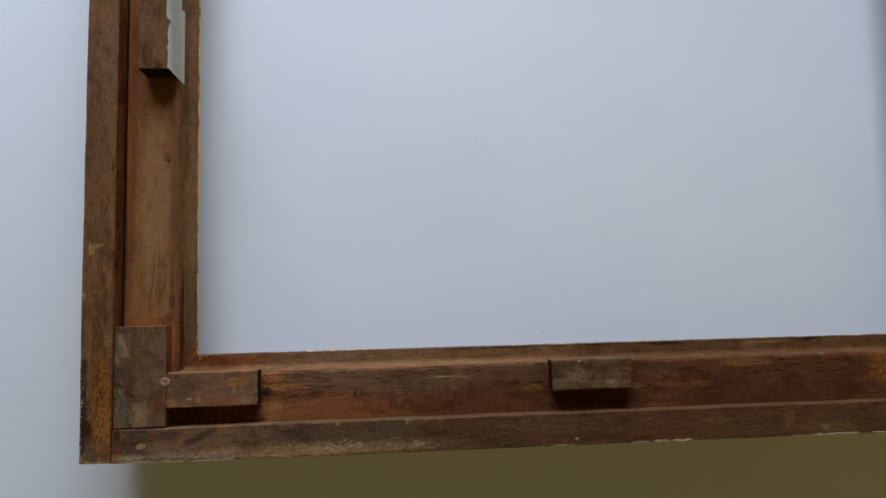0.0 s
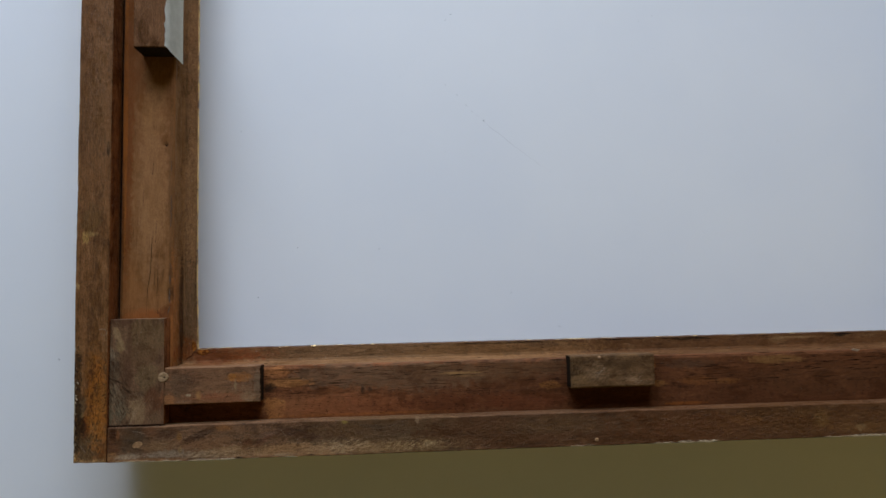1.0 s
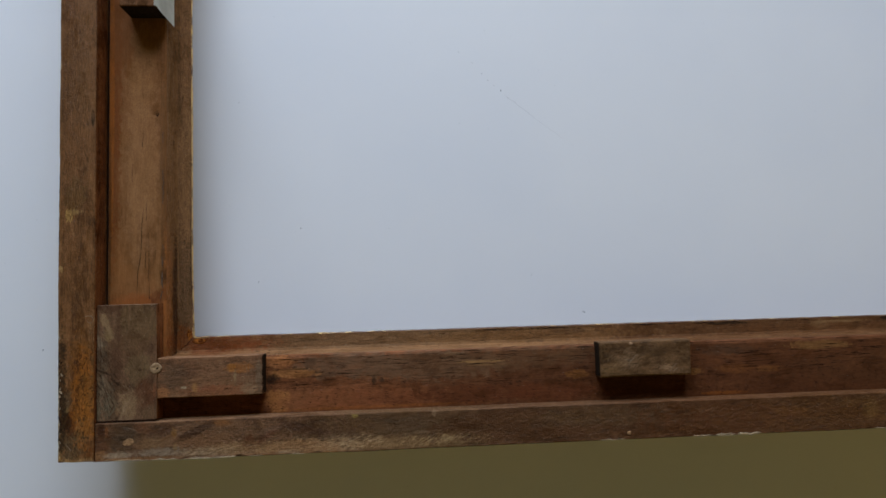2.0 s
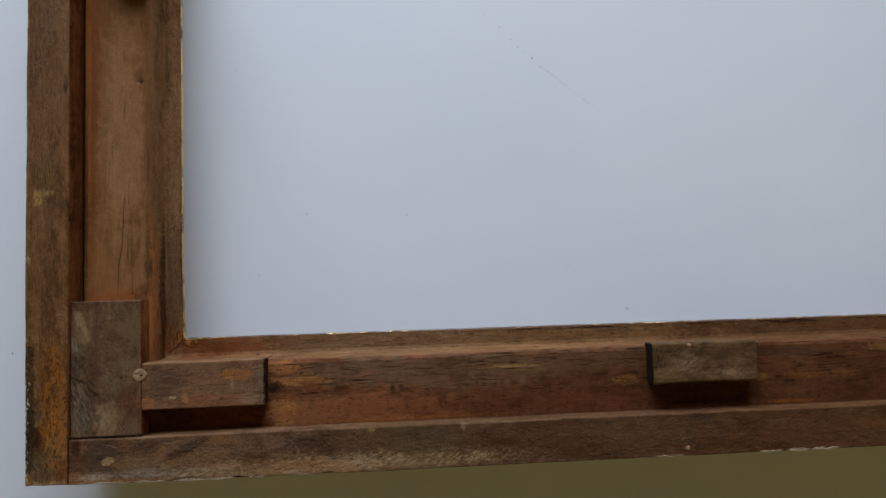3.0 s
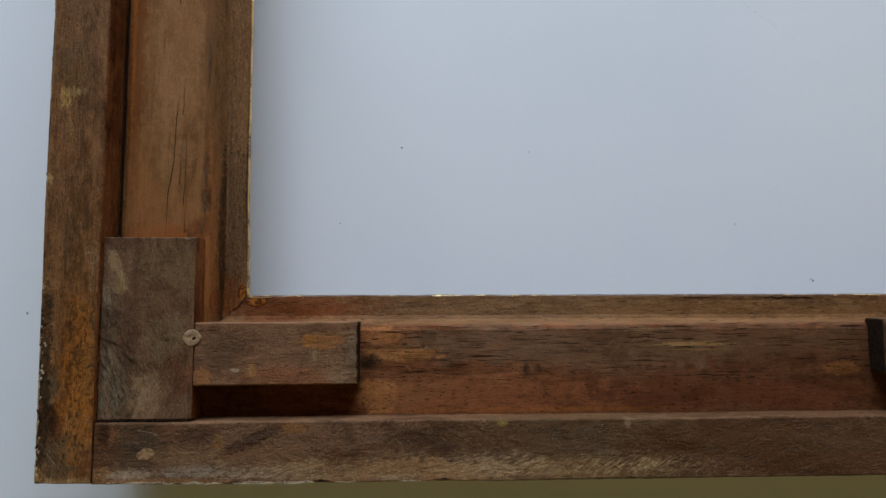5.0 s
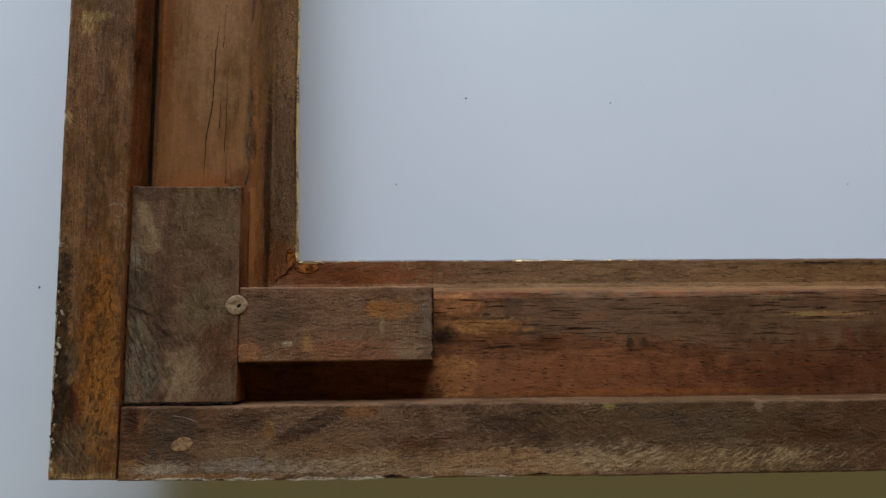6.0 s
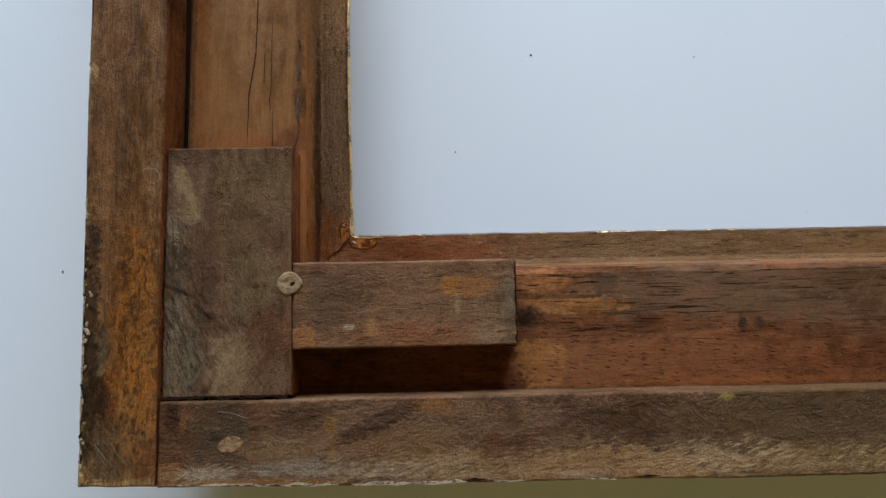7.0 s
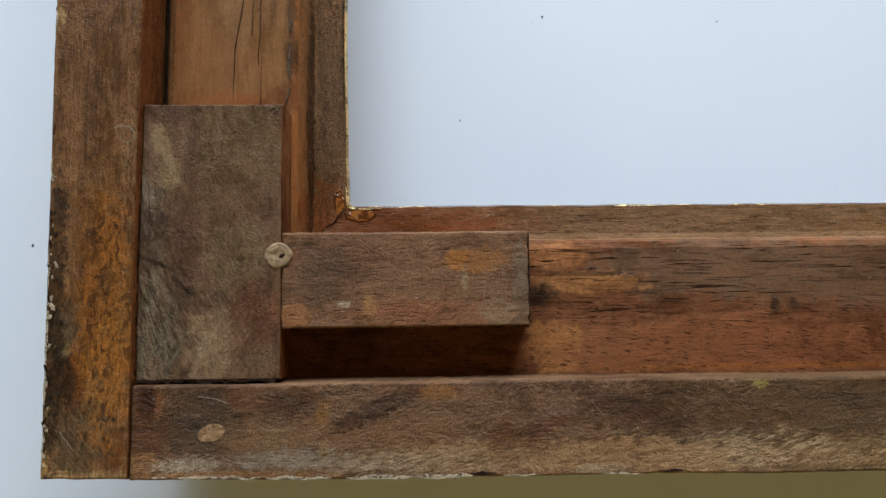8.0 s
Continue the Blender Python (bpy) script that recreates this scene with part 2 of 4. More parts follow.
def table_white():
    m = Nodes("white_laminate")
    cloud = m.noise(5, detail=4)
    speck = m.noise(420, detail=3)
    colour = m.mix(m.span(cloud, 0.3, 0.7), (0.80, 0.80, 0.79), (0.755, 0.765, 0.775))
    dust = m.span(m.noise(520, detail=2, rough=0.4), 0.77, 0.8)
    colour = m.mix(m.math("MULTIPLY", dust, 0.35), colour, (0.3, 0.29, 0.27))
    return m.done(colour, m.span(speck, 0.3, 0.7, 0.42, 0.55), m.bump(speck, 0.00004, 0.3), specular=0.3)


def gilding(name, low, high):
    m = Nodes(name)
    patchy = m.math("ADD", m.math("MULTIPLY", m.noise(1700, detail=6, rough=0.7), 0.5), m.math("MULTIPLY", m.noise(110, detail=5, rough=0.65), 0.5))
    worn = m.span(patchy, low, high)
    colour = m.mix(worn, (0.76, 0.54, 0.24), (0.085, 0.04, 0.018))
    return m.done(colour, m.span(m.noise(1500), 0.3, 0.7, 0.36, 0.6), m.bump(m.noise(900, detail=5), 0.0006, 0.8), m.math("SUBTRACT", 1.0, worn))


def plain(name, a, b, scale, rough=0.7, relief=0.0001, stretch=(1, 1, 1), shine=0.3):
    m = Nodes(name)
    fine = m.noise(scale, stretch, 6, 0.65)
    colour = m.mix(m.span(fine, 0.3, 0.7), a, b)
    return m.done(colour, rough, m.bump(fine, relief, 0.8), specular=shine)


ORANGE = (0.33, 0.125, 0.022)
PALE = (0.40, 0.34, 0.26)
UMBER = (0.075, 0.048, 0.03)
BLACK = (0.022, 0.016, 0.011)

LEFT_CUTS, BOTTOM_CUTS = (84.0,), (108.0, 236.0)


def zoned_wood(name, along, dark, mid, light, stains, cuts, scuffs=(), **look_of):
    """One old wood in stretches along the grain, each with the stains that reach into it."""
    ends = (-1000.0, *cuts, 2000.0)
    return [wood(name, along, dark, mid, light, [q for q in stains if q[along] + 2 * q[2 + along] > a and q[along] - 2 * q[2 + along] < b],
                 scuffs=[q for q in scuffs if q[along] + 2 * q[2 + along] > a and q[along] - 2 * q[2 + along] < b], **look_of) for a, b in zip(ends, ends[1:])]


random.seed(11)
MOTTLE = [(random.uniform(8.5, 16.5), random.uniform(12, 58), random.uniform(0.6, 1.4), random.uniform(1.0, 2.8), (0.07, 0.032, 0.012), random.uniform(0.4, 0.7), random.uniform(-0.6, 0.6)) for k in range(13)]
LIP_LEFT = zoned_wood("lip_wood_left", 1, (0.1, 0.052, 0.026), (0.185, 0.103, 0.052), (0.275, 0.166, 0.088), [
    (9, 220, 14, 90, (0.135, 0.075, 0.04), 0.5), (18.25, 300, 0.7, 290, (0.06, 0.025, 0.012), 3.0), (5.2, 121.5, 1.9, 3.2, (0.38, 0.28, 0.12), 0.9),
    (7.6, 123.4, 2.3, 1.6, (0.36, 0.27, 0.13), 0.85), (11, 123.5, 0.9, 0.9, (0.33, 0.24, 0.13), 0.7), (1.6, 95, 0.8, 1.8, (0.4, 0.3, 0.16), 0.8), (8, 132, 5, 8, (0.12, 0.085, 0.04), 0.5),
    (13, 225, 5, 60, (0.19, 0.115, 0.065), 0.5), (9, 190, 6, 25, (0.12, 0.07, 0.037), 0.5), (16.4, 171, 0.8, 4, BLACK, 0.6), (0.5, 150, 0.6, 90, (0.24, 0.17, 0.09), 0.5),
    (11.5, 48, 5, 16, (0.213, 0.105, 0.034), 0.6), (12.5, 24, 5.2, 14, (0.31, 0.136, 0.03), 0.8), (12, 40, 4, 10, (0.28, 0.122, 0.03), 0.6), (14.5, 34, 2.0, 5, (0.111, 0.043, 0.015), 0.7),
    (9.5, 43, 2.4, 7, (0.14, 0.056, 0.017), 0.5), (7, 19, 2.2, 6, (0.111, 0.037, 0.012), 0.8), (4, 20, 2.8, 6.5, (0.033, 0.019, 0.011), 0.95), (4.2, 30.5, 2.6, 4.5, (0.125, 0.1, 0.07), 0.9),
    (4.6, 26, 1.6, 1.4, (0.281, 0.218, 0.113), 0.6), (7, 8, 7, 5.8, (0.085, 0.06, 0.038), 0.95), (15, 6.5, 2.6, 3.4, (0.143, 0.056, 0.017), 0.8), (11, 10, 3, 2, (0.172, 0.128, 0.082), 0.5),
    (1.2, 4.5, 1.5, 4.5, (0.459, 0.303, 0.13), 0.85), (9, 1.2, 9, 1.3, (0.4, 0.29, 0.17), 0.9), (3.3, 9, 1.2, 2.6, (0.039, 0.024, 0.014), 0.7),
    (1.2, 13.5, 1.2, 2.4, (0.372, 0.279, 0.136), 0.7), (16.3, 36, 1.2, 10, (0.172, 0.134, 0.094), 0.6), (13, 32, 5, 24, (0.34, 0.146, 0.028), 0.6), (2.2, 34, 2.4, 30, (0.035, 0.022, 0.013), 0.75), *MOTTLE], LEFT_CUTS, dirt=0.45, grit=0.5, fuzz=0.3, rough=0.5, mottle=0.7, relief=1.7, flecks=0.12, smear=(1.35, 0.3), gloss=0.24, depth=0.95, patina=(0.3, 0.25), spots=[(13, 34, 5.5, 26, (0.07, 0.03, 0.012), 0.9), (6, 9, 9, 9, (0.03, 0.022, 0.016), 0.8), (2, 35, 3, 30, (0.02, 0.014, 0.01), 0.8)],
    scuffs=[(12.5, 26, 5, 18, 1.4, (0.06, 0.028, 0.012), 0.85), (13, 42, 4.5, 12, 1.75, (0.09, 0.04, 0.015), 0.8), (14, 34, 3, 8, 0.4, (0.4, 0.24, 0.08), 0.5), (12, 17, 4, 5, 1.2, (0.42, 0.27, 0.12), 0.6), (7, 8, 7, 7, -0.9, (0.26, 0.21, 0.14), 0.55),
            (3.5, 24, 3.5, 12, 1.2, (0.012, 0.009, 0.007), 0.9), (2, 40, 2, 26, 1.5, (0.05, 0.035, 0.022), 0.8), (9, 100, 7, 34, 1.6, (0.085, 0.05, 0.028), 0.7), (11, 180, 7, 60, 1.55, (0.27, 0.175, 0.1), 0.45), (6, 190, 6, 70, 1.6, (0.08, 0.045, 0.025), 0.6), (16.5, 62, 1.4, 12, 1.5, (0.34, 0.25, 0.15), 0.6)])
LIP_BOTTOM = zoned_wood("lip_wood_bottom", 0, (0.072, 0.042, 0.026), (0.15, 0.091, 0.057), (0.245, 0.163, 0.108), [
    (170, 10, 52, 13, (0.115, 0.076, 0.04), 0.75),
    (45, 9, 40, 12, (0.15, 0.092, 0.056), 0.5), (78, 8, 32, 9, (0.225, 0.145, 0.092), 0.55), (21.3, 10, 4, 8, (0.108, 0.051, 0.026), 0.7), (21.4, 15.5, 1.6, 2.8, (0.039, 0.017, 0.009), 0.85),
    (23.9, 14.5, 0.8, 2.6, (0.25, 0.111, 0.046), 0.6), (21, 3.3, 3.4, 2.8, (0.32, 0.187, 0.091), 0.7), (32, 12, 7, 6.8, (0.084, 0.062, 0.043), 0.95),
    (29, 3.1, 6.5, 1.3, (0.32, 0.288, 0.25), 0.75), (50, 4, 11, 2.2, (0.229, 0.203, 0.177), 0.85), (45, 8.4, 8, 2.6, (0.198, 0.137, 0.082), 0.8),
    (41, 15.6, 3.6, 2.6, (0.169, 0.077, 0.043), 0.5), (50, 14.8, 7, 3.4, (0.079, 0.043, 0.026), 0.75), (56, 13, 1.3, 2.2, (0.281, 0.159, 0.043), 0.6),
    (56.6, 6, 1.0, 2.0, (0.25, 0.177, 0.082), 0.6), (71, 8, 13, 4.2, (0.213, 0.131, 0.077), 0.8), 
    (79, 16.8, 4.5, 1.6, (0.281, 0.14, 0.053), 0.75),
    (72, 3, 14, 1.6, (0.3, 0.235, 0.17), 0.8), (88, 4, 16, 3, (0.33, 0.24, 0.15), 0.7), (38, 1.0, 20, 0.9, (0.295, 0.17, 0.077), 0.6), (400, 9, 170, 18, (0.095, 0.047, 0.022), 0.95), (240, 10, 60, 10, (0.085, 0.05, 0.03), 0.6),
    (92.5, 5.5, 3, 5.5, (0.15, 0.072, 0.04), 0.7), (118, 3.2, 32, 3.6, (0.3, 0.195, 0.11), 0.85), (112, 1.3, 6, 1.0, PALE, 0.6), (141, 3.8, 5.5, 2.6, (0.3, 0.24, 0.17), 0.7),
    (133, 8.6, 12, 2.3, (0.068, 0.046, 0.032), 0.65), (158, 3.4, 22, 3.0, (0.24, 0.165, 0.09), 0.7), (144.6, 17.4, 1.6, 0.9, (0.3, 0.26, 0.09), 0.8),
    (191, 4.8, 2.4, 1.7, (0.34, 0.29, 0.18), 0.8), (184.5, 17.2, 1.1, 1.5, (0.26, 0.2, 0.14), 0.8), (178, 8.3, 4, 1.0, (0.2, 0.155, 0.105), 0.6),
    (180, 2.0, 26, 1.6, (0.24, 0.17, 0.095), 0.5), (168, 12, 16, 5, (0.105, 0.078, 0.052), 0.5), (230, 9, 45, 9, (0.11, 0.057, 0.029), 0.6), (270, 12, 30, 5, (0.11, 0.078, 0.05), 0.5),
    (372, 11, 10, 2.2, (0.17, 0.088, 0.036), 0.7), (350, 8, 30, 8, (0.095, 0.045, 0.025), 0.5), (417, 11, 4, 5, (0.19, 0.12, 0.05), 0.6), (440.5, 5, 3, 2.2, (0.33, 0.27, 0.17), 0.8),
    (446, 4, 14, 4, (0.15, 0.088, 0.04), 0.5), (408, 15, 12, 2, (0.15, 0.09, 0.045), 0.5), (66.5, 13.3, 10, 1.9, (0.052, 0.027, 0.016), 0.9, 0.42), (100, 9, 6, 1.6, (0.131, 0.053, 0.034), 0.6, 0.6), (120, 12, 12, 2.4, (0.098, 0.06, 0.046), 0.6, -0.25), (104, 13, 8, 1.5, (0.198, 0.134, 0.102), 0.6, 0.3)], BOTTOM_CUTS,
    dirt=0.5, grit=0.75, shift=2.0, fuzz=0.3, stripe=0.4, rough=0.48, mottle=1.0, relief=1.7, smear=(0.5, 0.35), rasp=0.25, gloss=0.26, flecks=0.2, depth=0.91, hue=(1.0, 1.0, 1.08), patina=(0.3, 0.3),
    scuffs=[(52, 3.6, 14, 2.6, 0.15, (0.3, 0.28, 0.25), 0.7), (30, 3.2, 8, 1.8, 0.5, (0.5, 0.46, 0.4), 0.8), (76, 3, 20, 2.6, 0.3, (0.52, 0.44, 0.33), 0.75), (118, 4, 26, 4.4, 0.12, (0.46, 0.34, 0.21), 0.7), (145, 4.5, 16, 3.6, 0.3, (0.56, 0.47, 0.33), 0.95), (185, 4, 22, 3.4, 0.5, (0.48, 0.4, 0.25), 0.9),
            (34, 12, 9, 6, 0.25, (0.05, 0.038, 0.03), 0.7), (75, 14, 30, 4.5, -0.35, (0.2, 0.15, 0.11), 0.5), (120, 13, 34, 5, -0.35, (0.06, 0.036, 0.026), 0.7), (66, 13, 16, 4, 0.4, (0.04, 0.022, 0.014), 0.6), (46, 8, 9, 4, 0.1, (0.24, 0.17, 0.11), 0.5), (210, 12, 40, 6, -0.3, (0.06, 0.038, 0.024), 0.6), (262, 13, 26, 5, 0.2, (0.17, 0.12, 0.055), 0.5), (320, 8, 50, 9, 0.2, (0.13, 0.05, 0.02), 0.6), (400, 10, 70, 8, 0.1, (0.2, 0.11, 0.035), 0.5), (440, 5, 22, 5, 0.5, (0.24, 0.14, 0.06), 0.5)])
CHANNEL_LEFT = wood("channel_wood_left", 1, (0.135, 0.069, 0.032), (0.202, 0.115, 0.055), (0.262, 0.158, 0.082), [
    (34, 225, 18, 75, (0.2, 0.105, 0.053), 0.5), (36, 150, 9, 48, (0.29, 0.185, 0.108), 0.6), (22.0, 200, 3.6, 110, (0.17, 0.066, 0.025), 0.7), (33, 78.5, 13, 3.6, (0.25, 0.1, 0.037), 0.95), (24, 92, 6, 16, (0.28, 0.145, 0.06), 0.35), (44, 79, 3.4, 3.6, (0.13, 0.055, 0.026), 0.8), (33, 86, 12, 7, (0.255, 0.135, 0.062), 0.4), (47.6, 82, 1.0, 32, (0.3, 0.135, 0.052), 0.9), (20.9, 190, 1.3, 85, (0.3, 0.12, 0.03), 0.75), (20.2, 120, 0.8, 40, BLACK, 0.5),
    (47.2, 91, 1.5, 5, BLACK, 0.75), (46.8, 101, 1.2, 4, UMBER, 0.7), (46.9, 150, 1.5, 55, (0.13, 0.075, 0.04), 0.65), (46.7, 81, 2.2, 4, (0.13, 0.055, 0.026), 0.7),
    (43.6, 176, 1.3, 1.3, BLACK, 0.95), (43.6, 178, 3.0, 3.5, (0.14, 0.07, 0.03), 0.6), (36, 200, 8, 22, (0.30, 0.185, 0.095), 0.4), (26, 225, 6, 30, (0.19, 0.085, 0.035), 0.5)],
    dirt=0.12, dirt_colour=(0.08, 0.045, 0.024), flecks=0.1, grit=0.15, fuzz=0.08, stripe=0.4, smear=(1.3, 0.2), shift=4.0, patina=(0.12, 0.15), rough=0.52, mottle=0.2, relief=0.6, hue=(1.0, 0.99, 1.04))
SIGHT_LEFT = wood("sight_wood_left", 1, (0.12, 0.075, 0.045), (0.18, 0.116, 0.07), (0.235, 0.158, 0.097), [
    # first entry paints the lit orange band of the riser into the colour
    (48.3, 80, 0.75, 34, (0.34, 0.155, 0.06), 1.0), (49.0, 150, 1.0, 80, (0.21, 0.13, 0.075), 0.6), (53.2, 56, 5, 8, (0.19, 0.07, 0.023), 0.85), (49.4, 78, 0.55, 32, (0.04, 0.02, 0.012), 1.3), (54, 85, 4.2, 22, (0.13, 0.09, 0.06), 0.7), (51, 180, 0.7, 80, (0.08, 0.045, 0.025), 0.5),
    (56.4, 220, 0.9, 4, (0.06, 0.02, 0.01), 0.9), (56.5, 208, 0.7, 8, (0.07, 0.025, 0.012), 0.8), (56.8, 120, 0.5, 40, BLACK, 0.7), (54, 230, 3.5, 50, (0.23, 0.14, 0.078), 0.8), (53.5, 150, 4.0, 42, (0.235, 0.15, 0.088), 0.8)],
    dirt=0.3, fuzz=0.35, shift=16.0, rough=0.55, mottle=0.6, relief=1.6, grit=0.8, patina=(0.25, 0.3))
SIGHT_BOTTOM = wood("sight_wood_bottom", 0, (0.105, 0.062, 0.036), (0.165, 0.1, 0.058), (0.215, 0.14, 0.085), [
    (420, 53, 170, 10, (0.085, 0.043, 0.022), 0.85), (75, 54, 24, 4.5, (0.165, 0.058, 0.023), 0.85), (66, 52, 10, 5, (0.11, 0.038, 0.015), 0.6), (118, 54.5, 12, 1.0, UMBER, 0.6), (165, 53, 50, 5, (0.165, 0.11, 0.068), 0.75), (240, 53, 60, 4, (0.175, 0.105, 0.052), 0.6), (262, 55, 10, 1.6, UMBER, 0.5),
    (230, 56.6, 40, 0.5, BLACK, 0.5), (353, 56.4, 12, 0.8, BLACK, 0.8), (408, 54, 6, 2, (0.24, 0.17, 0.1), 0.6), (420, 55.5, 14, 0.7, (0.24, 0.17, 0.1), 0.7), (449, 56.4, 4, 1.2, BLACK, 0.9), (420, 52.5, 70, 2.6, (0.12, 0.062, 0.032), 0.6),
    (180, 49.0, 90, 0.8, (0.2, 0.12, 0.075), 0.5)],
    dirt=0.3, pores=[(2.6, 0.5, 0.09, 0.02, 48, 60)], fuzz=0.3, shift=18.0, rough=0.55, mottle=0.5, patina=(0.25, 0.3))
CHANNEL_BOTTOM = wood("channel_wood_bottom", 0, (0.09, 0.04, 0.02), (0.18, 0.078, 0.037), (0.265, 0.122, 0.06), [
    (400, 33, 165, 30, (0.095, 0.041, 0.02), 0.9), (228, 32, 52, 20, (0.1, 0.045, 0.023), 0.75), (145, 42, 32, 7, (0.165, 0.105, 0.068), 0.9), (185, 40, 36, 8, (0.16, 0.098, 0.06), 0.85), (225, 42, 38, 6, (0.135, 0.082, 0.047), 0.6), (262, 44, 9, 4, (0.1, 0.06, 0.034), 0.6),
    (112, 38.6, 13, 2.4, (0.38, 0.19, 0.075), 0.85), (105, 45, 8, 3, (0.34, 0.155, 0.062), 0.8), (104, 25, 6, 6, (0.36, 0.175, 0.066), 0.8), (125, 24, 20, 5, (0.27, 0.128, 0.056), 0.45), (102, 36, 3.4, 2.6, BLACK, 0.8), (113, 40.6, 9, 0.5, BLACK, 0.6), (121, 43.5, 3, 2.6, UMBER, 0.6),
    (150, 24, 36, 6, (0.26, 0.10, 0.045), 0.55), (210, 24.5, 30, 5, (0.13, 0.046, 0.02), 0.6), (250, 24, 22, 5, (0.145, 0.05, 0.022), 0.55), (155, 20, 50, 0.7, ORANGE, 0.3), (262, 33, 7, 2.2, (0.24, 0.11, 0.034), 0.6),
    (210, 41.3, 12, 0.7, (0.30, 0.19, 0.085), 0.8), (214, 39.5, 9, 0.5, (0.26, 0.16, 0.075), 0.6), (196, 46, 5, 0.6, (0.24, 0.17, 0.1), 0.6), (154, 33.3, 1.2, 2.0, (0.05, 0.032, 0.02), 0.7), (158, 33.4, 1.4, 1.2, (0.05, 0.035, 0.024), 0.6),
    (397, 44, 17, 2.4, (0.22, 0.125, 0.05), 0.7), (368, 32, 8, 1.6, (0.22, 0.1, 0.033), 0.5), (350, 33, 10, 2.5, (0.19, 0.08, 0.027), 0.5), (326, 32, 4.5, 1.7, (0.28, 0.15, 0.05), 0.45), (322, 42, 3, 6, (0.2, 0.085, 0.03), 0.6),
    (342, 20, 12, 0.9, (0.3, 0.105, 0.02), 0.5), (430, 32, 50, 9, (0.095, 0.045, 0.022), 0.6), (345, 43, 16, 3, (0.085, 0.052, 0.034), 0.6), (492, 38, 12, 10, (0.3, 0.125, 0.03), 0.8),
    ],
    dirt=0.3, dirt_colour=(0.05, 0.026, 0.014), pores=[(1.7, 0.5, 0.42, 0.2, 18, 35)], lines=(31, 50), flecks=0.25, grit=0.3, fuzz=0.12, stripe=0.5, smear=(0.15, 0.35), shift=6.0, rough=0.54, mottle=0.8, patina=(0.36, 0.15), hue=(0.96, 1.02, 1.2))
BLOCK_GREY = wood("block_wood_upright", 1, (0.078, 0.049, 0.034), (0.135, 0.087, 0.06), (0.2, 0.138, 0.098), [
    (38.5, 67, 10, 10, (0.146, 0.105, 0.062), 0.95), (23, 74.5, 6, 2.4, (0.079, 0.045, 0.03), 0.8), (28, 56, 2.4, 16, (0.098, 0.056, 0.038), 0.6),
    (21.7, 69, 2.0, 3.4, (0.254, 0.195, 0.124), 0.85), (23.7, 62, 2.0, 3.8, (0.176, 0.137, 0.077), 0.8), (36, 57, 8, 7, (0.119, 0.077, 0.047), 0.7),
    (20.5, 50, 3.5, 9, (0.066, 0.049, 0.036), 0.8), (22, 46, 1.5, 2.5, (0.172, 0.143, 0.107), 0.6), (38, 44, 6, 7.4, (0.159, 0.122, 0.077), 0.9),
    (38.9, 44, 0.8, 0.7, (0.026, 0.016, 0.011), 0.9), (41, 32, 5.5, 6.5, (0.119, 0.06, 0.036), 0.8), (46, 34, 1.0, 3, (0.183, 0.086, 0.049), 0.6),
    (33, 27, 4.4, 6.5, (0.237, 0.18, 0.118), 0.9), (25, 31, 3.0, 10, (0.055, 0.04, 0.028), 0.85), (18.8, 24.5, 1.5, 4, (0.108, 0.116, 0.091), 0.5),
    (28, 24, 0.9, 2.4, (0.169, 0.1, 0.053), 0.5), (43, 23, 3, 3, (0.155, 0.114, 0.077), 0.6), (20.5, 36, 2, 5, (0.108, 0.095, 0.077), 0.7), (30, 36, 3, 3, (0.075, 0.048, 0.032), 0.6), (22.5, 39, 0.7, 7, (0.19, 0.159, 0.124), 0.5, 0.55), (26, 30, 0.7, 8, (0.169, 0.137, 0.102), 0.4, 0.5), (32, 26, 1.0, 7, (0.281, 0.226, 0.163), 0.6, -0.45), (23, 66, 1.1, 7, (0.263, 0.21, 0.143), 0.6, 0.5), (19.5, 58, 1.2, 4, (0.221, 0.203, 0.17), 0.6, 0.3), (35, 36, 2.2, 1.2, (0.055, 0.034, 0.024), 0.6, -0.5), (21, 43.5, 4.5, 0.5, (0.024, 0.015, 0.01), 0.9, -0.4), (27, 38.5, 3.5, 0.45, (0.026, 0.016, 0.011), 0.8, -0.7)],
    dirt=0.4, shift=8.0, fuzz=0.3, mottle=0.9, rough=0.46, stripe=0.25, smear=(0.85, 0.3), gloss=0.22, flecks=0.0, relief=1.6, depth=1.03, hue=(1.0, 1.0, 1.07), patina=(0.35, 0.2),
    scuffs=[(23, 34, 6, 17, 2.1, (0.018, 0.013, 0.01), 0.9), (21, 30, 4.5, 12, 1.9, (0.27, 0.25, 0.2), 0.65), (33, 28, 7, 9, 2.2, (0.3, 0.245, 0.18), 0.65), (23.5, 26, 4, 5, 1.0, (0.16, 0.19, 0.16), 0.6), (40, 30, 7, 10, 0.9, (0.05, 0.028, 0.018), 0.7), (23, 64, 4, 10, 2.2, (0.29, 0.23, 0.15), 0.6), (20, 56, 2.5, 9, 1.7, (0.2, 0.185, 0.16), 0.6),
            (36, 62, 10, 13, 2.5, (0.2, 0.155, 0.1), 0.35), (30, 46, 8, 9, 2.3, (0.05, 0.034, 0.024), 0.6), (30, 70, 12, 6, 0.2, (0.055, 0.034, 0.022), 0.45)])
